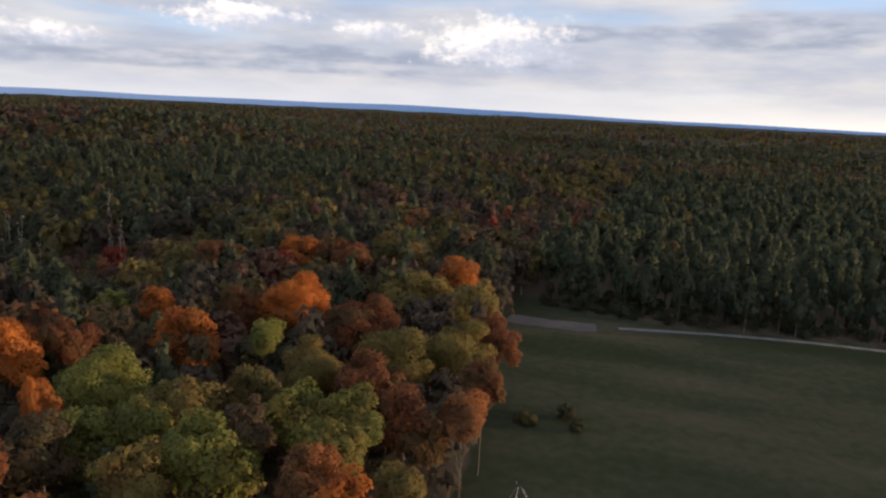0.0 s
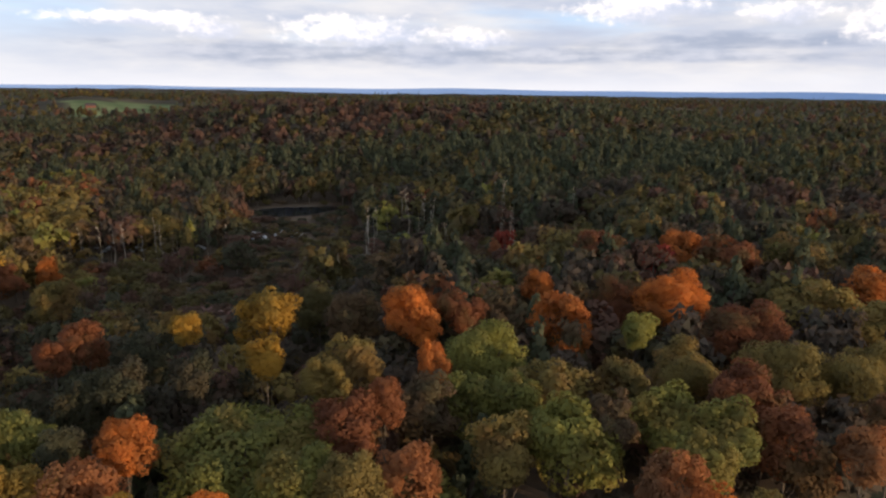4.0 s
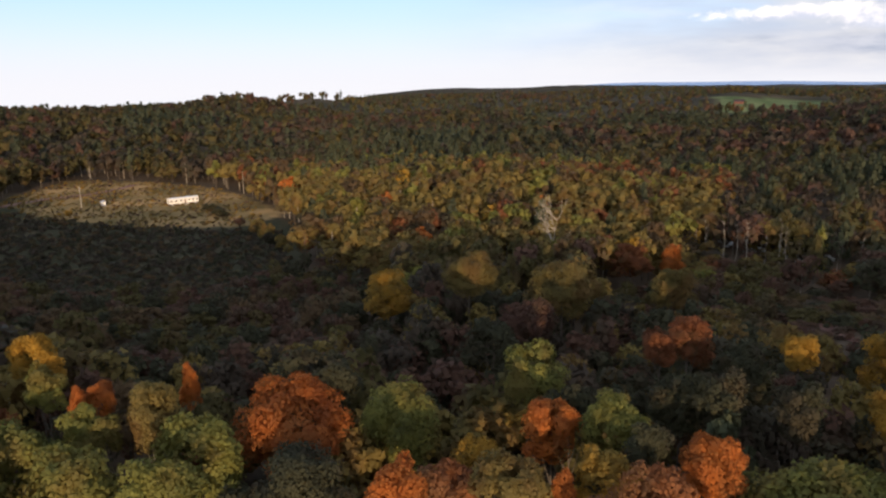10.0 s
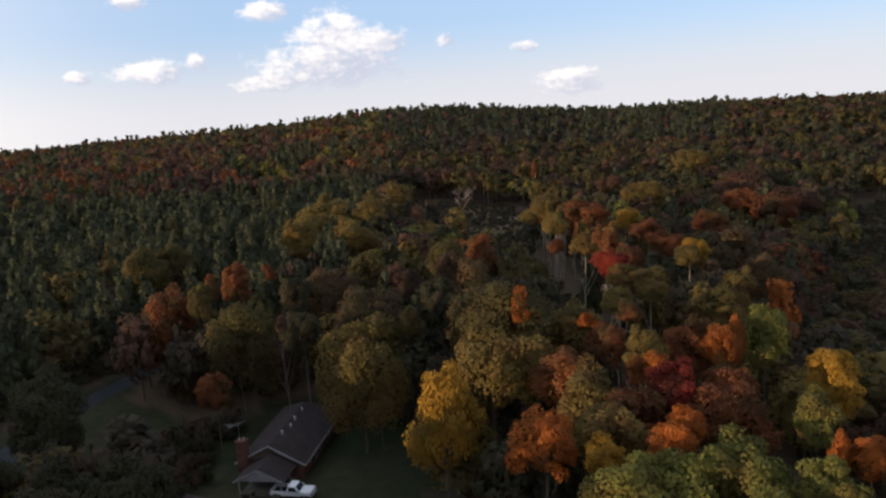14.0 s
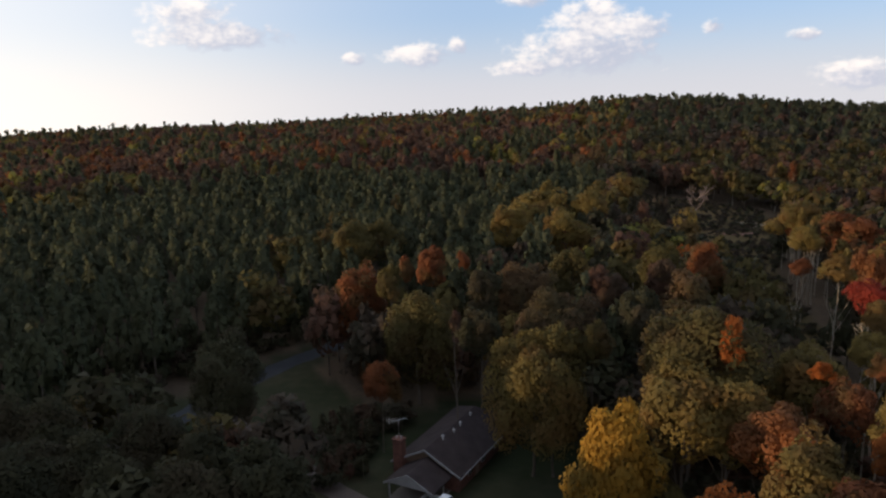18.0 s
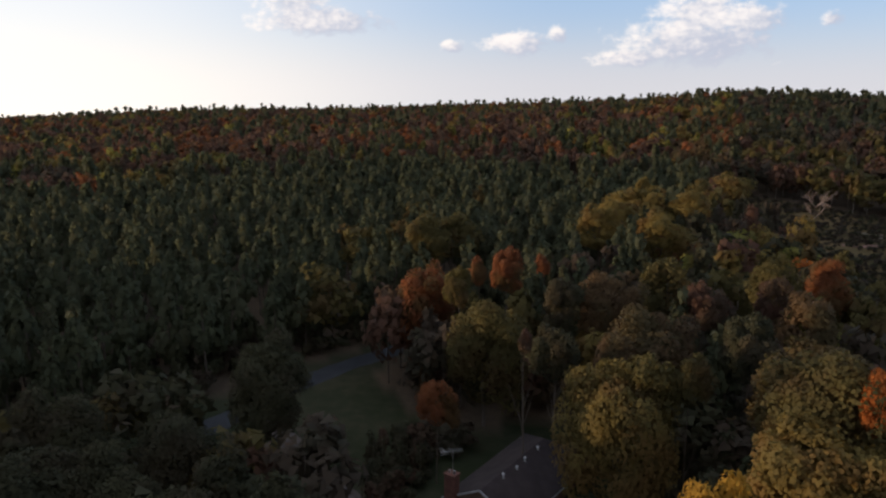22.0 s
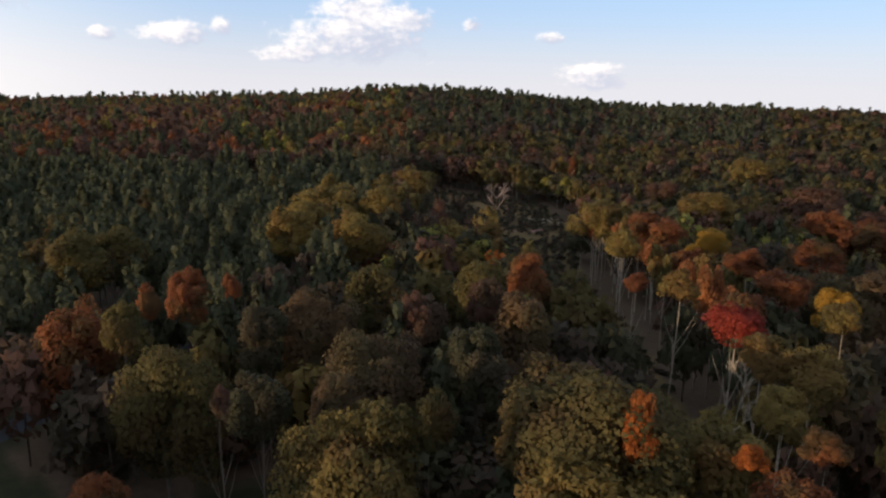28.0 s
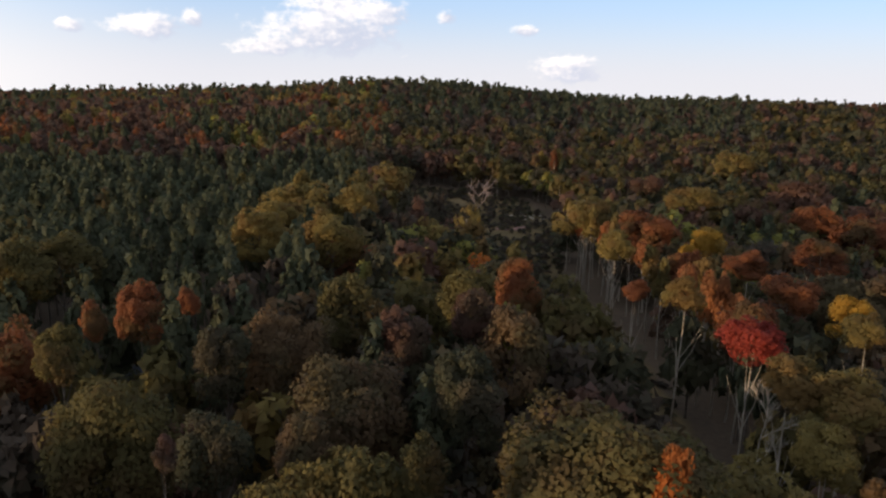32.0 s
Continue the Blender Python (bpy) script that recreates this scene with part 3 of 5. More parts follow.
def choose(rng, x, y, r, piney, low_wood):
    """Which tree grows here: kind, shape, height, width, low."""
    az = math.degrees(math.atan2(-x, y)) % 360
    if piney:
        return ("pine", "cone", rng.uniform(14, 18), rng.uniform(6, 8), 0.05) if rng.random() < 0.985 else ("dull_olive", "round", 16, 9, 0.2)
    if 166 + 12 * rng.random() < az < 232 and r > 360 + 90 * rng.random() + 30 * math.sin(az * 0.7):
        share = (0.06, 0.14, 0.02, 0.4, 0.01, 0.0, 0.17, 0.2)
    elif 203 < az < 232 and 255 < r < 320:
        share = (0.08, 0.2, 0.06, 0.3, 0.02, 0.0, 0.2, 0.14)
    elif 165 < az < 232 and r > 300:
        share = (0.12, 0.12, 0.0, 0.1, 0.0, 0.0, 0.36, 0.3)
    elif r > 480 and 140 < az <= 178:
        share = (0.02, 0.08, 0.01, 0.1, 0.0, 0.0, 0.28, 0.51)
    elif 118 < az <= 170 and r > 110:
        share = (0.27, 0.36, 0.01, 0.17, 0.0, 0.01, 0.13, 0.05)
    elif 70 < az <= 118 and r < 330:
        share = (0.06, 0.72, 0.01, 0.06, 0.0, 0.01, 0.12, 0.02)
    elif math.hypot(x + 600, y - 440) < 215 + 25 * math.sin(x * 0.05) * math.cos(y * 0.04):
        share = (0.04, 0.22, 0.02, 0.36, 0.0, 0.0, 0.3, 0.06)
    elif r > 200:
        wave = stand_of(x, y) + 0.25 * (rng.random() - 0.5)
        share = (0.14, 0.16, 0.0, 0.02, 0.0, 0.0, 0.06, 0.62) if wave > 0.3 else (0.1, 0.22, 0.01, 0.26, 0.01, 0.0, 0.34, 0.06) if wave < -0.4 else (0.26, 0.36, 0.0, 0.06, 0.0, 0.0, 0.2, 0.12)
    elif r > 130:
        share = (0.18, 0.26, 0.02, 0.14, 0.01, 0.005, 0.25, 0.135)
    else:
        share = (0.2, 0.24, 0.0, 0.1, 0.0, 0.0, 0.4, 0.06)
    k = SHADES[int(np.searchsorted(np.cumsum(share), ((0.8 * patch(x, y) + 0.3 * rng.random()) % 1) * 0.995 * sum(share)))]
    if low_wood:
        return ("brown", "dull_green", "dull_rust", "dull_olive")[rng.integers(4)], "round", rng.uniform(4, 8.5), rng.uniform(5, 8), 0.02
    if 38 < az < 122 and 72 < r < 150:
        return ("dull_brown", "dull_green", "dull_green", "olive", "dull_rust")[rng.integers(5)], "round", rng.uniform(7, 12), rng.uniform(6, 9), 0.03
    if k == "pine":
        return k, "cone", rng.uniform(15, 20), rng.uniform(6, 8), 0.15
    # Bearings that count as lit keep brighter leaves, so sunlight enters by colour.
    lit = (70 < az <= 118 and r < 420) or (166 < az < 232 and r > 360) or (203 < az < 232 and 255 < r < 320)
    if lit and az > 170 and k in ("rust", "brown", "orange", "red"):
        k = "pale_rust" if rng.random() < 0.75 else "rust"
    # Near filling trees get muted leaves, their shade painted into the colour.
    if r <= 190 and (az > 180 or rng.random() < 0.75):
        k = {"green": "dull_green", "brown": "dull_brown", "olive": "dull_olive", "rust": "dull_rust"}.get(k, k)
    # The farther the tree, the likelier a muted leaf, painting in haze.
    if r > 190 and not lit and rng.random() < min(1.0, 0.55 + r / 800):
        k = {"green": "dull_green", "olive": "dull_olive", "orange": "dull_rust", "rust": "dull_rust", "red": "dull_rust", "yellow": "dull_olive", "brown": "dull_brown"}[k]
    if lit and 170 < r < 420 and az < 120 and rng.random() < 0.75:
        return k, ("tall", "round")[rng.integers(2)], rng.uniform(15, 18), rng.uniform(9, 12), rng.uniform(0.2, 0.36)
    if rng.random() < (0.35 if k.endswith("brown") else 0.15):
        return k, "tall", rng.uniform(13, 18), rng.uniform(6, 8.5), rng.uniform(0.15, 0.35)
    return k, "round", rng.uniform(11, 17), rng.uniform(8, 12), rng.uniform(0.08, 0.2)


def scatter(step, near, far, az0, az1, seed):
    """Places on an uneven grid between two distances and two bearings, outside the clearings."""
    rng = np.random.default_rng(seed)
    n = int(far / step) + 1
    gx, gy = np.meshgrid(np.arange(-n, n + 1), np.arange(-n, n + 1))
    x, y = (gx + rng.uniform(-0.42, 0.42, gx.shape)) * step, (gy + rng.uniform(-0.42, 0.42, gx.shape)) * step
    x, y = x.ravel(), y.ravel()
    r, az = np.hypot(x, y), np.degrees(np.arctan2(-x, y)) % 360
    ok = (r >= near) & (r < far) & (((az - az0) % 360) < az1 - az0)
    for c in CLEARINGS:
        ok &= ~inside(x, y, c)
    return x[ok], y[ok], rng


SPOTS = []          # places already taken: x, y, radius


def free(x, y, w):
    return all((x - a) ** 2 + (y - b) ** 2 > (0.5 * (w + c)) ** 2 * 0.32 for a, b, c in SPOTS)


# dead trees: x, y, height; they stand at the wood's edge, with low growth on the side of the open valley
SNAGS = ((-173, 159, 19), (-166, 183, 19), (-200, 198, 18), (-172, 228, 20), (-170, 186, 16), (-176, 162, 17), (-214, 89, 18), (-209, 99, 16), (-217, 83, 17),
         (-211, 94, 14), (-228, 80, 15), (-225, 104, 17), (-124, 178, 17), (-120, 146, 16), (-140, 234, 17), (-126, 182, 15), (-206, 205, 18), (-190, 201, 16),
         (-205, 120, 15), (-185, 172, 15), (-122, 18, 11), (-104, 12, 10))
SNAG_DRIFT = random.Random(12)
SNAGS += tuple((x + SNAG_DRIFT.uniform(-7, 7), y + SNAG_DRIFT.uniform(-7, 7), h * SNAG_DRIFT.uniform(0.75, 1.0)) for x, y, h in SNAGS[:20])


def before_snags(x, y):
    """Whether a place lies in the low growth just east of a dead tree."""
    return any(-3 < (x - a) * 0.86 + (y - b) * -0.51 < 34 and abs((x - a) * 0.51 + (y - b) * 0.86) < 4.5 for a, b, _ in SNAGS)


def grow(step, near, far, seed, level, name, label, az0=-32, az1=234, tall=1.0):
    x, y, rng = scatter(step, near, far, az0, az1, seed)
    rows = []
    piney = inside(x, y, PINES) | inside(x, y, FAR_PINES)
    shore = inside(x, y, POND_VIEW) | inside(x, y, PATH_VIEW)
    lows = inside(x, y, LOW_WOOD) | inside(x, y, LOW_WOOD_SOUTH) | shore
    for a, b, p, q, low_shore in zip(x, y, piney, lows, shore):
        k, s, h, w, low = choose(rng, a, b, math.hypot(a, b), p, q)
        if low_shore:
            h *= 0.5
        elif a < -90 and b > 0 and before_snags(a, b):
            h, w = h * 0.45, w * 0.85
        if level == "" and s == "tall":
            h *= 0.85
        if level == "" and inside(a, b, DRIVE_VIEW):
            continue
        if level not in ("_low", "_mid") and not free(a, b, w):
            continue
        if level == "":
            tree(a, b, h * tall, w, k, s, max(low, 1 - 1.7 * w / (h * tall)), fill="_fill")
        else:
            rows.append((a, b, h * tall, w * (1.35 if level == "_low" else 1.22), k, s, max(low, 1 - (2.1 if s == "cone" else 2.1 if s == "tall" else 1.65) * w / (h * tall))))
    if rows:
        woods(name, label, rows, level)


def shrubs(name, label, poly, step, seed, kinds, high=2.6, bare=0.0, wide=1.0, level="_low"):
    """Low scrub over a piece of open ground, in uneven drifts with bare places between."""
    rng = np.random.default_rng(seed)
    p = np.array(poly)
    (x0, y0), (x1, y1) = p.min(0), p.max(0)
    gx, gy = np.meshgrid(np.arange(x0, x1, step), np.arange(y0, y1, step))
    x, y = gx.ravel() + rng.uniform(-step, step, gx.size) * 0.6, gy.ravel() + rng.uniform(-step, step, gx.size) * 0.6
    drift = np.sin(x * 0.11 + seed) * np.cos(y * 0.13 + 2 * seed) + 0.6 * np.sin(x * 0.31 + y * 0.22) + rng.uniform(-0.6, 0.6, x.size)
    ok = inside(x, y, poly) & (drift > bare * 3 - 1.6)
    rows = [(a, b, rng.uniform(0.35, 1.0) ** 1.6 * high + 0.4, rng.uniform(1.6, 4.4) * wide, kinds[rng.integers(len(kinds))], "round", 0.0) for a, b in zip(x[ok], y[ok])]
    woods(name, label, rows, level)


# Groves whose shade is painted in by swapping to duller leaves.
SHADE_TONED = ("trees of the house yard", "trees of the lane grove")
SHADE_LEAF = {"green": "dull_green", "rust": "dull_rust", "orange": "copper", "yellow": "olive", "olive": "dull_olive", "copper": "rust"}
# Trees that stand out, grove by grove: x, y, height, crown width, leaves, form
NORTH_GROVE = (
    ("orange round", -13.3, 153.7, 17.1, 12.4), ("olive round", -34.5, 173.3, 16.9, 14.4), ("rust round", -42.1, 157.9, 17.4, 12.8),
    ("orange round", -55.8, 160.2, 17.0, 12.0), ("olive round", -72.4, 171.4, 16.9, 12.4), ("rust round", -66.6, 144.0, 17.4, 12.1),
    ("orange round", -36.1, 118.9, 18.1, 11.1), ("orange round", -52.5, 103.3, 17.9, 5.6), ("orange round", -41.1, 95.0, 17.9, 8.7),
    ("rust round", -43.4, 115.6, 17.1, 9.6), ("rust round", -20.3, 113.1, 17.6, 11.1), ("olive round", -17.3, 136.0, 17.2, 13.5),
    ("olive round", -9.0, 102.7, 17.0, 11.2), ("olive round", -4.6, 133.6, 16.9, 11.3), ("rust round", 3.3, 114.6, 17.1, 7.4),
    ("olive round", -0.2, 106.1, 18.1, 9.9), ("green round", -27.6, 95.1, 18.0, 5.2), ("olive round", -17.2, 89.9, 17.9, 9.1),
    ("rust round", -7.3, 85.0, 17.9, 8.7), ("rust round", -0.3, 80.3, 17.1, 7.5), ("rust round", 6.4, 92.8, 17.2, 6.4),
    ("copper round", 6.7, 80.9, 17.7, 5.7), ("green round", -11.0, 74.5, 17.8, 7.7), ("green round", -4.6, 75.8, 18.0, 6.9),
)
NORTH_BANK = (
    ("olive round", -18.2, 76.3, 18.5, 6.3), ("orange round", -58.3, 80.1, 17.4, 6.9), ("green round", -39.6, 74.7, 18.2, 10.7),
    ("olive round", -24.5, 71.4, 18.2, 8.1), ("green round", -25.8, 65.4, 18.0, 7.1), ("green round", -29.2, 61.4, 17.5, 7.4),
    ("green round", -15.3, 61.8, 18.0, 8.8), ("olive round", -19.0, 56.6, 17.4, 7.1), ("brown round", -13.2, 66.1, 18.6, 5.3),
    ("copper round", -2.6, 60.5, 18.5, 6.3), ("orange round", 2.3, 57.6, 18.1, 6.0), ("olive round", 6.0, 61.2, 17.7, 4.5),
    ("green round", -3.1, 66.5, 18.6, 5.6), ("orange round", -38.2, 64.2, 18.1, 4.4), ("brown round", -30.2, 55.6, 18.6, 6.4),
    ("rust round", -52.3, 83.0, 18.5, 6.3),
)
WEST_BANK = (
    ("yellow round", -69.7, 59.2, 20.0, 8.8), ("yellow round", -65.6, 43.8, 19.9, 3.9), ("orange round", -54.6, 74.4, 20.2, 7.5),
    ("yellow round", -49.5, 47.1, 19.9, 4.7), ("olive round", -43.5, 55.2, 19.5, 6.7), ("orange tall", -36.4, 61.4, 19.7, 2.9),
    ("rust round", -29.5, 49.3, 20.5, 3.8), ("green round", -36.7, 37.4, 19.3, 15.1), ("green round", -25.3, 36.0, 19.3, 7.7),
    ("olive round", -20.1, 37.7, 20.2, 5.1), ("olive round", -39.5, 48.3, 20.1, 4.2), ("copper round", -17.8, 42.3, 20.0, 5.7),
    ("rust round", -30.2, 44.3, 19.7, 6.0), ("green round", -45.8, 19.5, 20.8, 5.8), ("dull_green round", -50.8, 15.7, 19.5, 4.2),
    ("orange round", -39.8, 26.3, 19.9, 4.9), ("orange round", -46.7, 13.8, 19.5, 5.8), ("copper round", -33.5, 20.5, 20.2, 6.0),
    ("yellow round", -37.4, 17.0, 19.6, 5.2), ("orange tall", -34.7, 13.2, 19.8, 2.7), ("dull_green round", -40.9, 21.2, 20.4, 3.7),
    ("dull_green round", -54.1, 31.0, 19.7, 5.9), ("dull_green round", -50.1, 37.5, 20.1, 5.1),
)
WEST_EDGE = (
    ("dull_green round", -58.4, 28.7, 17.5, 6.1), ("rust round", -78.0, 30.7, 16.5, 4.8), ("rust round", -84.5, 36.5, 16.4, 6.1),
    ("olive round", -129.3, 44.7, 16.6, 8.0), ("olive round", -131.0, 25.3, 17.4, 12.1), ("brown round", -66.2, 71.8, 17.2, 8.3),
    ("brown round", -49.9, 90.1, 16.6, 8.3),
)
SOUTHWEST = (
    ("orange round", -52.1, -13.4, 19.2, 11.4), ("green round", -53.1, -1.9, 19.0, 9.5), ("green round", -50.6, 20.1, 18.8, 4.0),
    ("olive round", -124.7, 2.2, 19.8, 10.2), ("olive round", -114.2, 20.9, 20.1, 11.8), ("green round", -60.6, 12.8, 20.2, 6.7),
    ("orange round", -33.4, 0.3, 20.2, 5.3), ("copper round", -35.8, 4.4, 18.7, 6.1), ("yellow round", -39.4, 6.6, 19.2, 4.1),
    ("olive round", -34.3, 9.6, 20.2, 5.9), ("yellow round", -27.9, 21.3, 19.7, 2.3), ("copper round", -30.6, 15.9, 19.2, 3.7),
    ("orange round", -24.4, 26.9, 19.0, 3.6), ("dull_green round", -38.1, -9.1, 19.4, 9.2), ("dull_green round", -59.4, -12.2, 18.9, 8.9),
    ("rust round", -67.0, 28.1, 19.3, 3.2), ("rust round", -71.3, 32.9, 20.2, 4.5),
)
WEST_SLOPE = (
    ("yellow round", -132.3, -15.1, 15.3, 11.8), ("olive round", -186.9, -18.2, 14.9, 19.7), ("orange tall", -189.8, 59.8, 14.9, 7.1),
    ("rust round", -184.0, 46.9, 15.1, 10.6), ("dull_olive round", -79.3, 75.0, 15.9, 9.1), ("dull_rust round", -100.4, 12.7, 15.3, 9.2),
    ("dull_green round", -85.3, 7.5, 15.2, 9.0), ("dull_green round", -73.4, 40.1, 15.0, 7.7), ("olive round", -252.7, 85.3, 16.1, 16.1),
    ("olive round", -235.3, 112.8, 15.4, 18.0),
)
SOUTH_BANK = (
    ("green round", -41.1, -37.8, 19.0, 8.3), ("green round", -42.8, -20.3, 18.8, 8.3), ("green round", -36.0, -29.1, 18.8, 8.2),
    ("green round", -34.7, -37.5, 19.0, 8.4), ("green round", -28.7, -37.6, 19.8, 6.8), ("green round", -35.0, -20.7, 19.0, 7.1),
    ("green round", -43.5, -31.3, 19.5, 4.5), ("orange tall", -55.2, -26.3, 19.1, 2.5), ("olive round", -47.0, -26.6, 20.3, 5.1),
    ("orange round", -50.0, -33.9, 18.9, 3.4), ("orange tall", -48.2, -35.1, 19.5, 2.2), ("green round", -51.4, -40.8, 19.9, 4.0),
    ("yellow round", -62.5, -49.4, 19.4, 5.7), ("orange round", -55.8, -60.0, 20.3, 4.2), ("rust round", -53.0, -63.1, 19.5, 5.0),
    ("rust round", -46.7, -47.6, 19.1, 7.3), ("orange round", -36.4, -42.2, 19.4, 3.8), ("rust round", -38.4, -51.0, 18.8, 7.7),
    ("brown round", -93.7, -95.4, 19.4, 8.5), ("yellow round", -29.6, -42.4, 19.1, 3.6), ("brown round", -105.6, -121.4, 20.0, 14.2),
)
SOUTH_GROVE = (
    ("olive round", -34.5, -69.1, 20.0, 7.8), ("copper round", -36.2, -63.8, 19.3, 6.5), ("olive round", -36.2, -56.0, 19.6, 7.9),
    ("orange round", -27.1, -48.6, 19.6, 5.3), ("olive round", -33.4, -46.9, 19.5, 6.5), ("orange round", -44.9, -58.0, 19.6, 3.5),
    ("red round", -44.0, -51.8, 20.6, 5.2), ("orange round", -39.4, -43.8, 19.4, 3.2), ("rust round", -49.5, -50.0, 19.3, 4.9),
    ("orange tall", -59.9, -62.0, 20.7, 3.2), ("rust round", -56.2, -64.2, 20.1, 3.7), ("olive round", -46.6, -61.8, 20.8, 4.4),
    ("rust round", -45.1, -67.4, 19.8, 4.6), ("olive round", -44.6, -75.3, 20.6, 7.5), ("green round", -65.9, -63.4, 20.2, 6.9),
    ("olive round", -74.9, -79.5, 20.5, 7.1), ("yellow round", -88.9, -106.9, 20.4, 5.3), ("olive round", -67.1, -75.3, 20.0, 7.5),
    ("rust round", -75.2, -109.8, 19.5, 7.1), ("dull_rust round", -203.5, -199.2, 20.6, 16.3), ("dull_rust round", -217.1, -242.0, 20.6, 21.2),
)
CUT_EDGE = (
    ("red round", -64.9, -99.0, 21.7, 7.0), ("yellow round", -102.9, -153.8, 20.7, 7.3), ("olive round", -94.4, -184.0, 21.3, 11.8),
    ("rust round", -96.6, -162.7, 21.5, 12.1), ("olive round", -80.5, -98.6, 21.2, 4.7), ("olive round", -60.7, -89.0, 21.5, 5.0),
    ("olive round", -63.8, -85.4, 21.0, 6.8), ("olive round", -53.0, -77.6, 21.3, 4.7), ("rust round", -50.2, -70.7, 21.3, 2.9),
    ("orange round", -44.3, -71.2, 20.6, 1.9), ("rust round", -179.0, -200.4, 21.7, 11.6), ("rust round", -120.9, -142.9, 21.8, 8.8),
    ("rust round", -96.4, -134.6, 20.3, 6.4), ("rust round", -182.2, -186.0, 21.8, 13.6), ("olive tall", -78.2, -146.0, 21.3, 7.1),
    ("rust tall", -64.9, -120.3, 20.2, 4.0), ("olive tall", -68.1, -114.5, 21.7, 5.4), ("dull_rust round", -157.9, -251.4, 20.4, 9.3),
    ("olive round", -226.9, -291.0, 21.8, 15.8), ("olive round", -157.5, -226.5, 21.3, 17.1), ("rust round", -89.8, -119.1, 20.3, 7.3),
)
LANE_GROVE = (
    ("copper round", 9.5, -121.9, 19.5, 8.7), ("copper round", -2.6, -134.4, 20.2, 5.6), ("copper tall", 2.0, -128.7, 20.1, 3.7),
    ("copper tall", -8.4, -130.6, 20.4, 2.7), ("olive round", 3.9, -118.0, 20.7, 4.1), ("dull_olive round", -1.3, -107.2, 19.5, 11.8),
    ("dull_green round", -10.4, -96.9, 19.2, 5.0), ("rust tall", -7.1, -91.4, 20.7, 1.9), ("olive round", -28.8, -134.1, 19.2, 9.1),
    ("brown round", -19.6, -117.1, 20.6, 9.4), ("brown round", -24.3, -106.2, 19.4, 11.8), ("brown round", -17.1, -92.0, 20.5, 5.5),
    ("olive round", -19.2, -84.9, 20.5, 8.0), ("olive round", -24.2, -85.9, 20.6, 3.9), ("rust round", -31.1, -116.2, 20.1, 4.9),
    ("olive round", -44.1, -128.4, 20.6, 6.6), ("rust round", -42.7, -122.5, 19.5, 5.3), ("copper round", -54.0, -134.2, 20.3, 7.2),
    ("brown round", -44.2, -113.4, 19.7, 8.1), ("dull_green round", -33.6, -100.5, 20.6, 6.3), ("dull_green round", -12.1, -113.4, 20.4, 5.5),
)
RIDGE_LINE = (
    ("olive round", -34.8, -216.8, 20.0, 16.4), ("olive round", -20.3, -180.3, 20.0, 10.8), ("olive cone", -38.9, -257.3, 19.2, 7.4),
    ("olive round", -66.7, -266.4, 19.3, 17.7), ("olive round", -46.2, -213.3, 20.2, 12.1), ("dull_olive round", 11.5, -168.2, 20.0, 11.0),
    ("dull_olive round", 16.0, -161.8, 20.6, 9.6), ("olive round", -33.8, -175.6, 20.2, 10.0), ("olive round", -26.3, -195.9, 19.4, 11.3),
)
HOUSE_TREES = (("yellow round", -21.5, -62, 20.8, 6.9), ("olive round", -16.6, -84.8, 20.5, 9.8))
YARD_TREES = (
    ("green round", 42.4, -79.8, 14.3, 9.7), ("green round", 28.8, -79.8, 13.4, 9.1), ("green round", 31.2, -71.6, 13.1, 9.2),
    ("green round", 19.2, -70.6, 14.4, 7), ("green round", 11.1, -64.4, 15.1, 6.8), ("green round", 18.6, -64.8, 14.2, 7.9),
    ("copper round", 3.0, -91.5, 13.5, 4.0), ("dull_green round", 24.5, -93, 16.8, 11), ("dull_green round", 37, -70, 13.5, 10),
)
STRIP_END = (("dull_olive round", -34.5, -79.6, 25, 13.5), ("orange tall", -35.6, -72.6, 25.5, 2.6), ("olive round", -30, -69.5, 20.7, 9))
GROVES = {"trees of the north grove": NORTH_GROVE, "trees of the north bank": NORTH_BANK, "trees of the west bank": WEST_BANK, "trees of the west edge": WEST_EDGE, "trees of the southwest": SOUTHWEST, "trees of the west slope": WEST_SLOPE, "trees of the south bank": SOUTH_BANK, "trees of the south grove": SOUTH_GROVE, "trees beside the house": HOUSE_TREES, "trees of the house yard": YARD_TREES, "trees of the lane grove": LANE_GROVE, "trees of the ridge line": RIDGE_LINE, "trees of the cut edge": CUT_EDGE, "trees of the strip end": STRIP_END}

for grove, rows in GROVES.items():
    for n, (look_, x, y, h, w) in enumerate(rows):
        leaf, shape = look_.split()
        pale = grove == "trees of the cut edge"
        low = (0.42 if pale else 0.1) if shape != "tall" else (0.5 if pale else 0.2)
        if grove in SHADE_TONED:
            leaf = SHADE_LEAF.get(leaf, leaf)
        tree(x, y, h, w * 1.08, leaf, shape, max(low, 1 - (1.5 if grove in SHADE_TONED else 2.0 if grove == "trees beside the house" else 0.8 if pale else 1.0 if w > 10 else 1.2 if shape == "round" else 2.4) * w / h), n, pale, grove, "_fine" if shape == "round" and w > 9 and math.hypot(x, y) < 125 else "")
        SPOTS.append((x, y, w))

# tall pale trunks in a row along the cleared strip
rng = random.Random(5)
EDGE = ((-99, -196), (-91, -176), (-87, -158), (-84, -141), (-77, -124), (-71, -108), (-138, -306), (-150, -300))
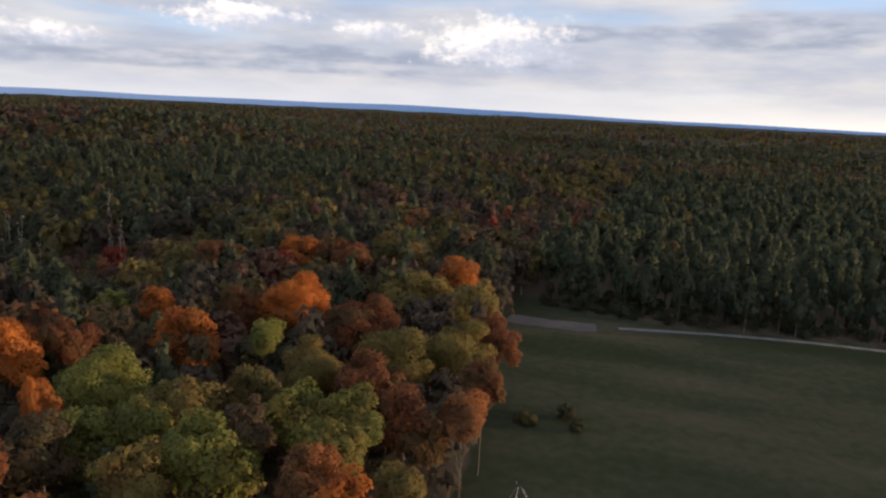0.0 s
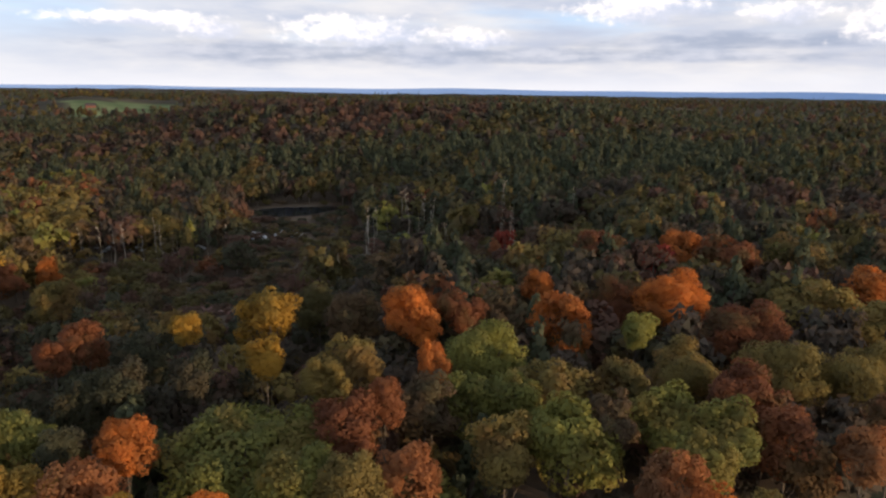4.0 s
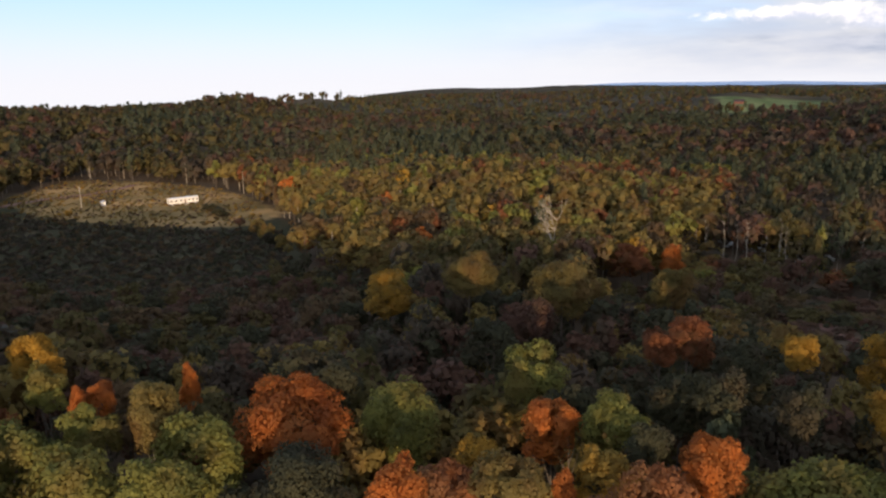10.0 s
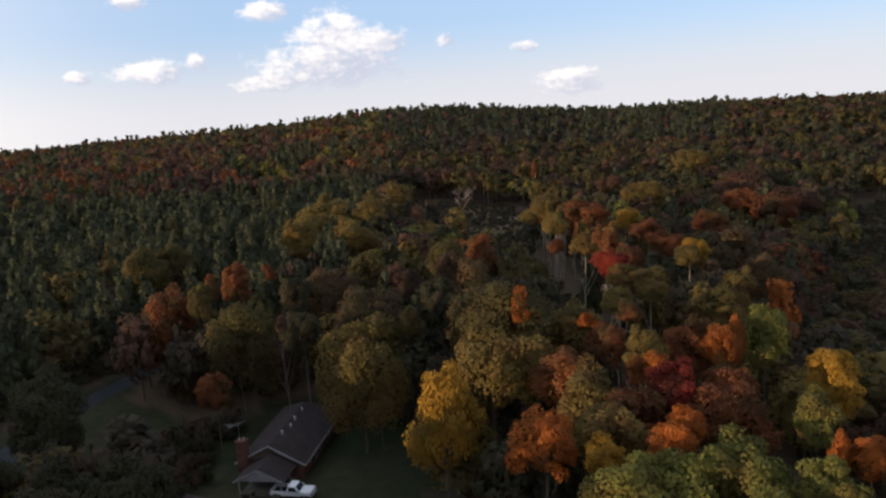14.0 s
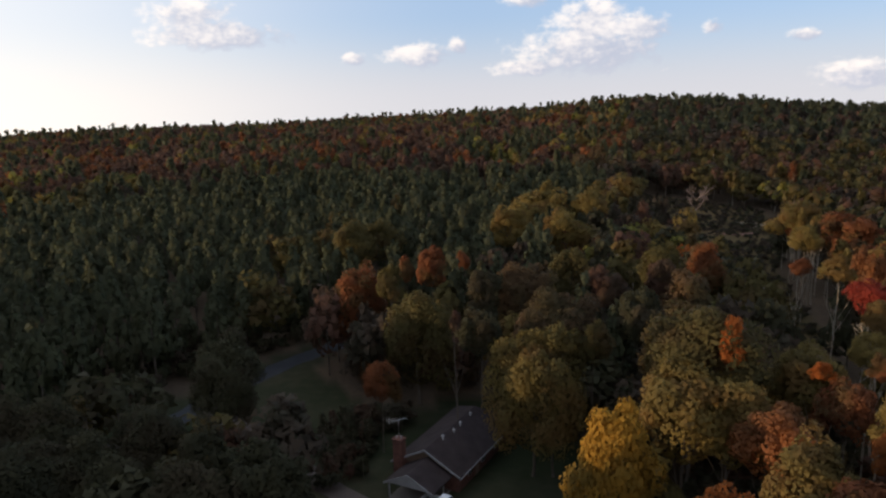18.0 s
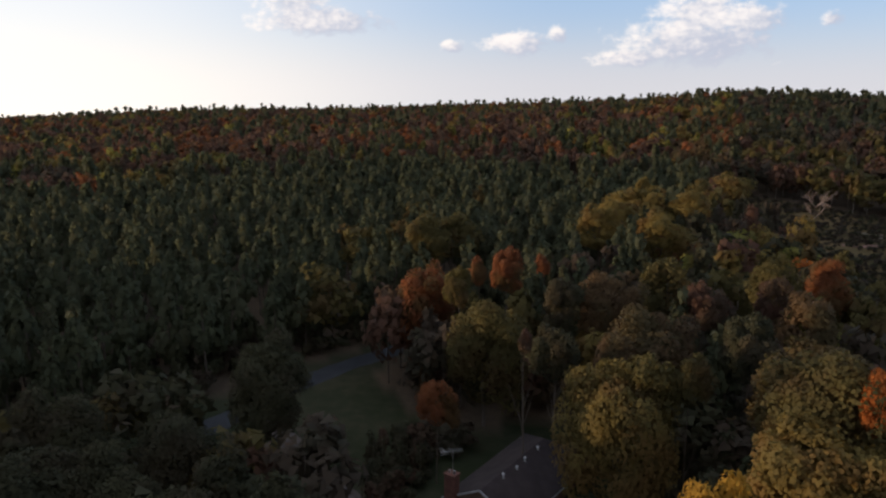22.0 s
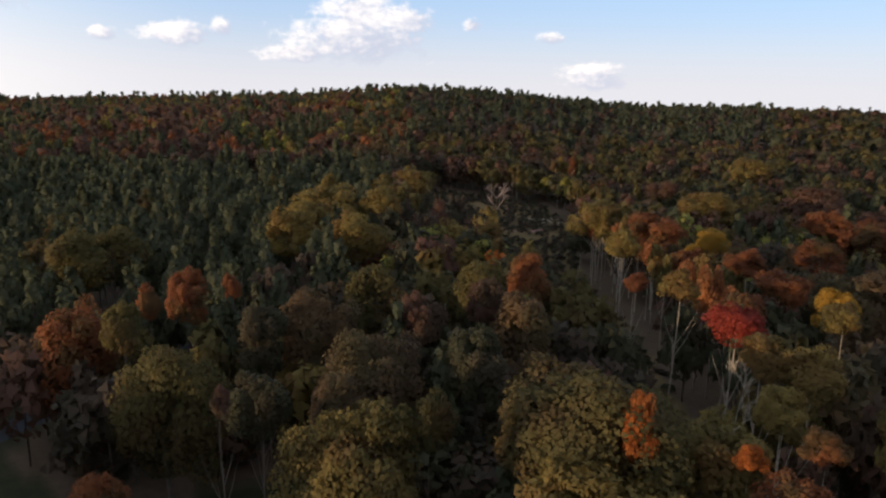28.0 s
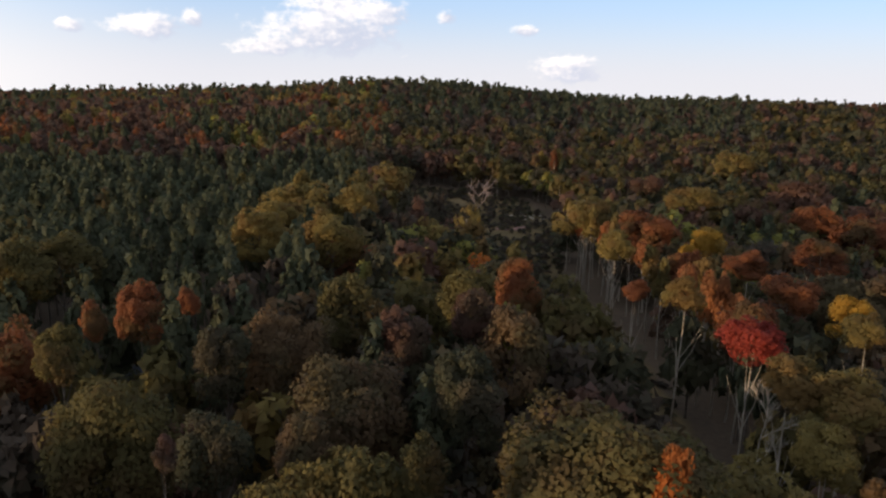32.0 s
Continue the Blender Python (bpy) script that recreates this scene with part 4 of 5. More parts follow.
for (x0, y0), (x1, y1) in zip(EDGE, EDGE[1:]):
    if y1 < y0 - 50:
        continue
    for k in range(6):
        x, y = x0 + (x1 - x0) * k / 6 + rng.uniform(-6.0, 1.0), y0 + (y1 - y0) * k / 6 + rng.uniform(-3, 3)
        w = rng.uniform(3.4, 5)
        tree(x, y, rng.uniform(17, 21), w, rng.choice(("olive", "rust", "copper", "olive", "brown")), "tall", rng.uniform(0.56, 0.68), k, True, "trees of the cut edge", "_fill")
        SPOTS.append((x, y, w))

WOODS = "mixed autumn woodland of olive, rust and brown trees"
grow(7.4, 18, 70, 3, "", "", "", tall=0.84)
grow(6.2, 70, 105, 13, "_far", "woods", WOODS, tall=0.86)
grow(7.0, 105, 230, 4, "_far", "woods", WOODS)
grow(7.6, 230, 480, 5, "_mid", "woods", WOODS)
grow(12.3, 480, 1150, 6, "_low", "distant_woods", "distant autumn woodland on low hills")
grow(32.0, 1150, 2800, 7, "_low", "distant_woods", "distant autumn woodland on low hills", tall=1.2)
# Unseen trees added on the sun's side to cast shade over the scene.
grow(8.0, 48, 180, 8, "_mid", "woods_behind", "unseen tall trees added to shade the yard", 227, 258, tall=1.8)
grow(9.0, 70, 200, 9, "_mid", "woods_behind", WOODS, 256, 300, tall=0.9)
shrubs("scrub", "low dark brown scrub on the open slope", [(-150, -100), (-205, -180), (-255, -226), (-290, -232), (-285, -190), (-280, -140), (-272, -82), (-200, -56), (-165, -75)], 2.8, 21, ("dull_brown", "brown", "dull_brown", "dull_green"), 2.0, 0.12)
shrubs("scrub", "low brown scrub in the cleared strip", CUT, 2.4, 22, ("dull_brown", "dull_brown", "dull_green"), 1.5, 0.22, 0.8)
shrubs("weeds", "sparse dry weeds and saplings in the long grass of the clearing", [(-270, -150), (-290, -232), (-331, -238), (-384, -240), (-392, -195), (-378, -150), (-345, -118), (-290, -96)], 2.6, 24, ("pale_rust", "olive", "olive", "yellow"), 0.7, 0.3, 0.6)
shrubs("undergrowth", "dense brown undergrowth beneath the trees behind the house", [(-54, -98), (-50, -140), (-10, -158), (14, -128), (10, -106), (-6, -112), (-24, -106), (-28, -80), (-42, -76)], 3.6, 26, ("brown", "dull_green", "dull_green", "dull_rust"), 9.0, -0.2, 1.7, "_bush")
shrubs("undergrowth", "dense undergrowth of brown and green saplings under the trees", [(-100, 40), (-40, 150), (0, 100), (-5, 60), (-20, 0), (-30, -60), (-75, -100), (-100, -30)], 5.6, 23, ("dull_brown", "dull_green", "dull_green", "dull_olive", "dull_rust"), 9.5, -0.2, 1.7, "_bush")
shrubs("undergrowth", "dusky green saplings along the edge of the pines", [(26, -136), (40, -116), (52, -98), (66, -84), (84, -90), (60, -128), (22, -160), (-4, -152)], 3.4, 27, ("dull_green", "pine", "dull_green", "dull_brown"), 6.0, -0.2, 1.3, "_far")
shrubs("undergrowth", "dusky green saplings along the far edge of the hayfield", [(2, 184), (27, 178.5), (84, 185), (200, 189), (200, 196), (0, 196)], 3.4, 28, ("dull_green", "pine", "dull_green"), 5.0, -0.2, 1.2, "_far")
shrubs("undergrowth", "dark brown and green shrubs at the gable end of the house", [(4, -106), (11, -102), (12, -92), (9, -82), (5, -84), (4, -95)], 1.8, 29, ("dull_brown", "dull_green", "dull_green", "dull_rust"), 4.5, -0.2, 1.0, "_far")
BUSHES = (("dull_green", -318, -131, 4, 9), ("dull_green", -306, -122, 4.5, 9), ("yellow", -296, -190, 2.5, 5), ("dull_rust", -285, -105, 4, 6), ("olive", -270, -92, 6, 7),
          ("olive", -258, -84, 7, 7), ("dull_green", -248, -80, 5, 6), ("olive", -240, -72, 6, 7), ("dull_green", 16, 116, 2.6, 4), ("dull_olive", 10, 112, 1.8, 4), ("dull_green", 18, 112, 2.2, 3),
          ("dull_brown", 2, -100, 4, 6), ("dull_brown", 6, -96, 3.5, 5), ("dull_green", -16, -104, 3, 5))
for leaf, x, y, h, w in BUSHES:
    b = new("bush", CROWN_MESH["round_fill"][int(abs(x)) % 4])
    b.location, b.scale, b.rotation_euler = (x, y, float(height(x, y)) - h * 0.1), (w, w, h * 1.1), (0, 0, x)
    b.material_slots[0].link = "OBJECT"
    b.material_slots[0].material = LEAF[leaf]
    tagged(b, f"low rounded bush with {WORDS[leaf]} leaves in open grass", "bush", group="bushes")


# ---- helpers for built things ----
def part(name, bm, material, parent, label=""):
    """Links a bmesh as one mesh object under a thing or a part."""
    me = bpy.data.meshes.new(name)
    bmesh.ops.recalc_face_normals(bm, faces=bm.faces)
    bm.to_mesh(me)
    bm.free()
    me.materials.append(material)
    ob = new(name, me)
    ob.parent = parent
    if label:
        ob["label"] = label
    return ob


def box(x0, x1, y0, y1, z0, z1, bevel=0.0, bm=None):
    bm = bm or bmesh.new()
    r = bmesh.ops.create_cube(bm, size=1)
    for v in r["verts"]:
        v.co = Vector((x0 + (v.co.x + 0.5) * (x1 - x0), y0 + (v.co.y + 0.5) * (y1 - y0), z0 + (v.co.z + 0.5) * (z1 - z0)))
    if bevel:
        es = list({e for v in r["verts"] for e in v.link_edges})
        bmesh.ops.bevel(bm, geom=es, offset=bevel, segments=2, affect="EDGES")
    return bm


def slab(points, thick, bm=None):
    """A flat plate over the points, thickened downwards."""
    bm = bm or bmesh.new()
    top = [bm.verts.new(p) for p in points]
    low = [bm.verts.new((p[0], p[1], p[2] - thick)) for p in points]
    bm.faces.new(top)
    bm.faces.new(low[::-1])
    for i in range(len(points)):
        j = (i + 1) % len(points)
        bm.faces.new((top[i], low[i], low[j], top[j]))
    return bm


def rod(a, b, r, r2=None, sides=8, bm=None):
    bm = bm or bmesh.new()
    a, b = Vector(a), Vector(b)
    d = b - a
    m = Matrix.Translation((a + b) / 2) @ d.to_track_quat("Z", "Y").to_matrix().to_4x4()
    bmesh.ops.create_cone(bm, cap_ends=True, segments=sides, radius1=r, radius2=r if r2 is None else r2, depth=d.length, matrix=m)
    return bm


def stand(name, x, y, rz=0.0, sink=0.0):
    top = new(name)
    top.location = (x, y, float(height(x, y)) - sink)
    top.rotation_euler = (0, 0, radians(rz))
    return top


def plain(name, colour, rough=0.6, metal=0.0, worn=0.75, scale=1.5):
    return mottled(name, tuple(c * worn for c in colour), colour, scale, rough, 8.0, metal)


SHINGLE = mottled("grey_brown_shingles", (0.026, 0.019, 0.019), (0.05, 0.037, 0.036), 0.6, 0.9, 14, bump=0.5)
# White darkened evenly, so the trim is as dim as in shade.
WHITE = plain("dimmed_white_paint", (0.36, 0.36, 0.36))
BRICK = mottled("red_brick", (0.08, 0.035, 0.028), (0.16, 0.075, 0.055), 2.0, 0.85, 6, bump=0.3)
SIDING = plain("brown_siding", (0.2, 0.14, 0.1))
GLASS = plain("dark_window_glass", (0.03, 0.035, 0.04), 0.08)
STEEL = plain("galvanised_steel", (0.5, 0.5, 0.5), 0.4, 0.8)
RUBBER = plain("black_rubber", (0.025, 0.025, 0.025), 0.9)
CAR_WHITE = plain("white_car_paint", (0.75, 0.76, 0.78), 0.25, 0.0, 0.95)
ASPHALT = mottled("worn_asphalt", (0.022, 0.023, 0.027), (0.04, 0.041, 0.046), 0.3, 0.85, 20)
GRAVEL = mottled("pale_gravel", (0.1, 0.09, 0.082), (0.19, 0.17, 0.155), 0.4, 0.95, 25)
EARTH = mottled("bare_earth", (0.06, 0.048, 0.042), (0.13, 0.1, 0.085), 0.2, 0.95, 20)
CLAY = mottled("red_clay", (0.12, 0.06, 0.045), (0.22, 0.12, 0.09), 0.2, 0.95, 20)
POLE_WOOD = mottled("weathered_pole_wood", (0.22, 0.19, 0.15), (0.42, 0.38, 0.32), 1.0, 0.9, 10)
STONE = mottled("pale_stone", (0.3, 0.3, 0.3), (0.6, 0.6, 0.58), 0.8, 0.9, 8)
HULL = plain("chalky_white_metal", (0.7, 0.66, 0.6), 0.5, 0.0, 0.8, 0.4)
DARK = plain("dark_underside", (0.03, 0.028, 0.026), 0.9)
LEAF_TWIGS = mottled("grey_pink_twigs", (0.2, 0.155, 0.14), (0.34, 0.27, 0.245), 2.0)


def build_water():
    m = bpy.data.materials.new("dark_pond_water")
    m.use_nodes = True
    nt = m.node_tree
    b = nt.nodes["Principled BSDF"]
    b.inputs["Base Color"].default_value = (0.012, 0.014, 0.016, 1)
    b.inputs["Roughness"].default_value = 0.12
    n, bp = nt.nodes.new("ShaderNodeTexNoise"), nt.nodes.new("ShaderNodeBump")
    n.inputs["Scale"].default_value = 1.2
    bp.inputs["Strength"].default_value = 0.08
    nt.links.new(n.outputs["Fac"], bp.inputs["Height"])
    nt.links.new(bp.outputs[0], b.inputs["Normal"])
    rng = random.Random(5)
    bm = bmesh.new()
    ring = []
    for k in range(48):
        a = 2 * math.pi * k / 48
        r = 1 + 0.12 * math.sin(3 * a + 1) + rng.uniform(-0.04, 0.04)
        u, w = 22 * r * math.cos(a), 13 * r * math.sin(a)
        ring.append(bm.verts.new((-294 + u * 0.35 - w * 0.94, 205 + u * 0.94 + w * 0.35, -13.6)))
    bm.faces.new(ring)
    me = bpy.data.meshes.new("pond_water")
    bm.to_mesh(me)
    me.materials.append(m)
    tagged(new("water", me), "small dark still pond among the trees", "pond", kind="structure")


build_water()


def ribbon(name, label, points, width, material, lift=0.06, category="road"):
    """A way laid on the ground along points, with slightly wandering edges."""
    rng = random.Random(len(points) * 13 + int(width * 10))
    dense = []
    for (x0, y0), (x1, y1) in zip(points, points[1:]):
        n = max(2, int(math.hypot(x1 - x0, y1 - y0) / 2.0))
        dense += [(x0 + (x1 - x0) * k / n, y0 + (y1 - y0) * k / n) for k in range(n)]
    dense.append(points[-1])
    for _ in range(3):
        dense = [dense[0]] + [((a[0] + 2 * b[0] + c[0]) / 4, (a[1] + 2 * b[1] + c[1]) / 4) for a, b, c in zip(dense, dense[1:], dense[2:])] + [dense[-1]]
    bm = bmesh.new()
    rows = []
    for i, (x, y) in enumerate(dense):
        ax, ay = dense[max(0, i - 1)]
        bx, by = dense[min(len(dense) - 1, i + 1)]
        l = math.hypot(bx - ax, by - ay) or 1
        nx, ny = -(by - ay) / l, (bx - ax) / l
        row = []
        for s in (-1, 0, 1):
            w = width / 2 * s * rng.uniform(0.85, 1.1)
            px, py = x + nx * w, y + ny * w
            row.append(bm.verts.new((px, py, float(height(px, py)) + lift * (1.0 if s == 0 else 0.5))))
        rows.append(row)
    for a, b in zip(rows, rows[1:]):
        bm.faces.new((a[0], a[1], b[1], b[0]))
        bm.faces.new((a[1], a[2], b[2], b[1]))
    me = bpy.data.meshes.new(name)
    bmesh.ops.recalc_face_normals(bm, faces=bm.faces)
    bm.to_mesh(me)
    bm.free()
    me.materials.append(material)
    return tagged(new(name, me), label, category, kind="structure")


ribbon("road", "narrow worn grey asphalt lane between pines and yard", [(60, -70), (41, -94), (36, -102), (30, -117), (22, -129), (8, -146), (-10, -165)], 4.6, ASPHALT)
ribbon("driveway", "pale gravel driveway up to the house", [(33, -108), (18, -92), (8, -82), (1, -76), (-7, -76)], 3.4, EARTH)
ribbon("track", "pale gravel farm track along the pine edge", [(22, 171), (43, 176), (62, 179), (82, 180), (140, 176)], 1.9, GRAVEL, 0.1)
ribbon("dirt_patch", "bare pale earth at the field corner", [(-4, 168), (6, 167.5), (17, 169)], 7.0, EARTH, 0.12, "ground")
ribbon("footpath", "reddish clay path curving through scrub", [(-178, 100), (-165, 92), (-155, 88), (-142, 84), (-132, 84), (-128, 92)], 4.0, CLAY, 0.3)
ribbon("clay_bank", "bare reddish clay bank in the cleared strip", [(-113, -252), (-105, -247), (-99, -248)], 3.0, CLAY, 0.3, "ground")
ribbon("field_path", "worn straw-coloured path across the clearing", [(-300, -228), (-322, -222), (-352, -205), (-380, -200)], 4.0, CLAY, 0.4, "path")


# ---- the house ----
def house():
    top = tagged(stand("house", -7.2, -91, -27.3), "low brown ranch house with grey shingled roof and white bargeboards", "house")
    e, r, w, l, o = 2.6, 4.9, 4.4, 8.6, 0.55
    for name, x0, x1, y0, y1 in (("wall", -w, -w + .2, -l, l), ("wall", w - .2, w, -l, l), ("wall", -w + .2, w - .2, -l, -l + .2), ("wall", -w + .2, w - .2, l - .2, l)):
        part(name, box(x0, x1, y0, y1, 0, e), BRICK, top, "red brick wall")
    k = (r - e) / w
    a, b, d = e - o * k, r, w + o
    part("roof", slab([(-d, -l - o, a), (0, -l + 3.6, b), (0, l + o, b), (-d, l + o, a)], 0.16), SHINGLE, top, "grey-brown shingled slope")
    part("roof", slab([(d, -l - o, a), (d, l + o, a), (0, l + o, b), (0, -l + 3.6, b)], 0.16), SHINGLE, top, "grey-brown shingled slope")
    part("roof", slab([(-d, -l - o, a), (d, -l - o, a), (0, -l + 3.6, b)], 0.16), SHINGLE, top, "hipped end of the roof")
    bm = bmesh.new()
    for v in ((-w, l, e - .1), (w, l, e - .1), (0, l, r - .15)):
        bm.verts.new(v)
    bm.faces.new(list(bm.verts))
    part("gable", bm, SIDING, top, "brown boarded gable")
    y = l + o
    for s in (-1, 1):
        part("bargeboard", slab([(0, y, b + .06), (s * d, y, a + .06), (s * d, y + .06, a + .06), (0, y + .06, b + .06)], 0.24), WHITE, top, "white painted bargeboard")
        part("gutter", box(s * d - .08, s * d + .08, -l - o, l + o, a - .2, a - .06, 0.02), WHITE, top, "white eaves gutter")
    # lower wing with an open carport end
    c, ww, y1, we, wr = -0.3, 3.0, 13.3, 2.4, 3.9
    wk = (wr - we) / ww
    wa, wd = we - 0.4 * wk, ww + 0.4
    part("roof", slab([(c - wd, l + .1, wa), (c, l + .1, wr), (c, y1 + .4, wr), (c - wd, y1 + .4, wa)], 0.14), SHINGLE, top, "lower shingled wing roof")
    part("roof", slab([(c + wd, l + .1, wa), (c + wd, y1 + .4, wa), (c, y1 + .4, wr), (c, l + .1, wr)], 0.14), SHINGLE, top, "lower shingled wing roof")
    for s in (-1, 1):
        part("bargeboard", slab([(c, y1 + .4, wr + .05), (c + s * wd, y1 + .4, wa + .05), (c + s * wd, y1 + .46, wa + .05), (c, y1 + .46, wr + .05)], 0.22), WHITE, top, "white painted bargeboard")
        for yy in (l + 1.6, y1):
            part("post", box(c + s * (ww - .15) - .08, c + s * (ww - .15) + .08, yy - .08, yy + .08, 0, we, 0.015), WHITE, top, "white carport post")
    bm = bmesh.new()
    bm.faces.new([bm.verts.new(v) for v in ((c - ww, y1 + .3, we - .1), (c + ww, y1 + .3, we - .1), (c, y1 + .3, wr - .1))])
    part("gable", bm, WHITE, top, "off-white boarded gable")
    part("carport_floor", box(c - ww, c + ww, l, y1 + .3, -0.05, 0.1), GRAVEL, top)
    ch = part("chimney", box(2.9, 4.2, 8.7, 9.7, 0, 5.6, 0.02), BRICK, top, "red brick chimney")
    part("cap", box(2.8, 4.3, 8.6, 9.8, 5.6, 5.75, 0.02), BRICK, ch)
    part("flue", rod((3.25, 9.2, 5.75), (3.25, 9.2, 6.1), 0.14), STEEL, ch)
    part("flue", rod((3.85, 9.2, 5.75), (3.85, 9.2, 6.0), 0.12), STEEL, ch)
    for x, y, h in ((-0.5, 5.2, .5), (-0.7, 2.6, .35), (-0.6, 0.6, .45), (-0.5, -2.6, .35)):
        z = r - abs(x) * k
        v = part("roof_vent", rod((x, y, z - .1), (x, y, z + h), 0.13, 0.11, 10), WHITE, top, "white roof vent")
        part("vent_hood", rod((x, y, z + h), (x, y, z + h + .12), 0.2, 0.08, 10), STEEL, v)
    an = part("antenna", rod((4.7, 7.4, 2.0), (4.7, 7.4, 7.3), 0.035), STEEL, top, "old roof television antenna")
    part("boom", rod((4.0, 6.6, 7.2), (5.6, 8.4, 7.2), 0.025), STEEL, an)
    for n in range(8):
        x, y, q = 4.0 + 1.6 * n / 7, 6.6 + 1.8 * n / 7, 0.45 + 0.07 * n
        part("element", rod((x - q * .75, y + q * .66, 7.22), (x + q * .75, y - q * .66, 7.22), 0.015, sides=5), STEEL, an)
    for s, ys in ((-1, (-6, -2.4, 1.6, 5.4)), (1, (-5, -1, 4))):
        for y in ys:
            x = s * w
            win = part("window", box(min(x, x + s * .06), max(x, x + s * .06), y - .65, y + .65, 0.9, 2.1, 0.01), WHITE, top, "white framed window")
            for n in (-1, 1):
                part("pane", box(min(x + s * .062, x + s * .075), max(x + s * .062, x + s * .075), y + n * .31 - .27, y + n * .31 + .27, 1.0, 2.0), GLASS, win)
    door = part("door", box(-w - .07, -w, 3.1, 4.0, 0.05, 2.08, 0.01), SIDING, top, "brown entrance door")
    part("handle", rod((-w - .14, 3.2, 1.0), (-w - .07, 3.2, 1.0), 0.03), STEEL, door)


house()


def truck():
    top = tagged(stand("pickup_truck", -5.4, -77.4, 150), "white pickup truck parked on the gravel by the carport", "truck")
    part("chassis", box(-2.7, 2.6, -0.8, 0.8, 0.4, 0.62, 0.03), DARK, top)
    for s in (-1, 1):
        part("bed_side", box(-2.8, -0.6, s * .95 - .06, s * .95 + .06, 0.55, 1.15, 0.03), CAR_WHITE, top)
    part("bed_floor", box(-2.75, -0.6, -.88, .88, 0.6, 0.7), DARK, top, "dark truck bed liner")
    tg = part("tailgate", box(-2.86, -2.78, -.95, .95, 0.6, 1.15, 0.02), CAR_WHITE, top)
    part("handle", box(-2.89, -2.86, -.15, .15, 0.95, 1.02), DARK, tg)
    part("hood", box(1.1, 2.65, -.95, .95, 0.6, 1.15, 0.1), CAR_WHITE, top)
    cab = bmesh.new()
    lo = [(-0.6, -1, .55), (1.15, -1, .55), (1.15, 1, .55), (-0.6, 1, .55)]
    mi = [(-0.6, -1, 1.15), (1.15, -1, 1.15), (1.15, 1, 1.15), (-0.6, 1, 1.15)]
    hi = [(-0.45, -.78, 1.8), (0.55, -.78, 1.8), (0.55, .78, 1.8), (-0.45, .78, 1.8)]
    vs = [[cab.verts.new(p) for p in q] for q in (lo, mi, hi)]
    for a, b in zip(vs, vs[1:]):
        for i in range(4):
            cab.faces.new((a[i], a[(i + 1) % 4], b[(i + 1) % 4], b[i]))
    cab.faces.new(vs[2])
    cab.faces.new(vs[0][::-1])
    bmesh.ops.bevel(cab, geom=list(cab.edges), offset=0.04, segments=2, affect="EDGES")
    body = part("cab", cab, CAR_WHITE, top)
    part("windscreen", slab([(1.11, -.82, 1.2), (1.11, .82, 1.2), (.62, .68, 1.74), (.62, -.68, 1.74)], 0.015), GLASS, body)
    part("rear_window", slab([(-.615, -.75, 1.2), (-.5, -.65, 1.7), (-.5, .65, 1.7), (-.615, .75, 1.2)], 0.015), GLASS, body)
    for s in (-1, 1):
        part("side_window", slab([(-.4, s * 1.0, 1.2), (.9, s * 1.0, 1.2), (.5, s * .84, 1.7), (-.35, s * .84, 1.7)], 0.012), GLASS, body)
        part("headlight", box(2.6, 2.68, s * .7 - .18, s * .7 + .18, 0.85, 1.05, 0.02), STEEL, top, "clear headlight")
        part("mirror", box(.95, 1.08, s * 1.12 - .1, s * 1.12 + .1, 1.15, 1.35, 0.02), DARK, body)
    part("bumper", box(2.62, 2.8, -.95, .95, 0.45, 0.65, 0.03), STEEL, top, "chrome bumper")
    for x in (-1.75, 1.75):
        for s in (-1, 1):
            wh = part("wheel", rod((x, s * .95 - .12, .38), (x, s * .95 + .12, .38), 0.24, sides=16), STEEL, top)
            part("tyre", rod((x, s * .95 - .11, .38), (x, s * .95 + .11, .38), 0.38, sides=20), RUBBER, wh)


truck()


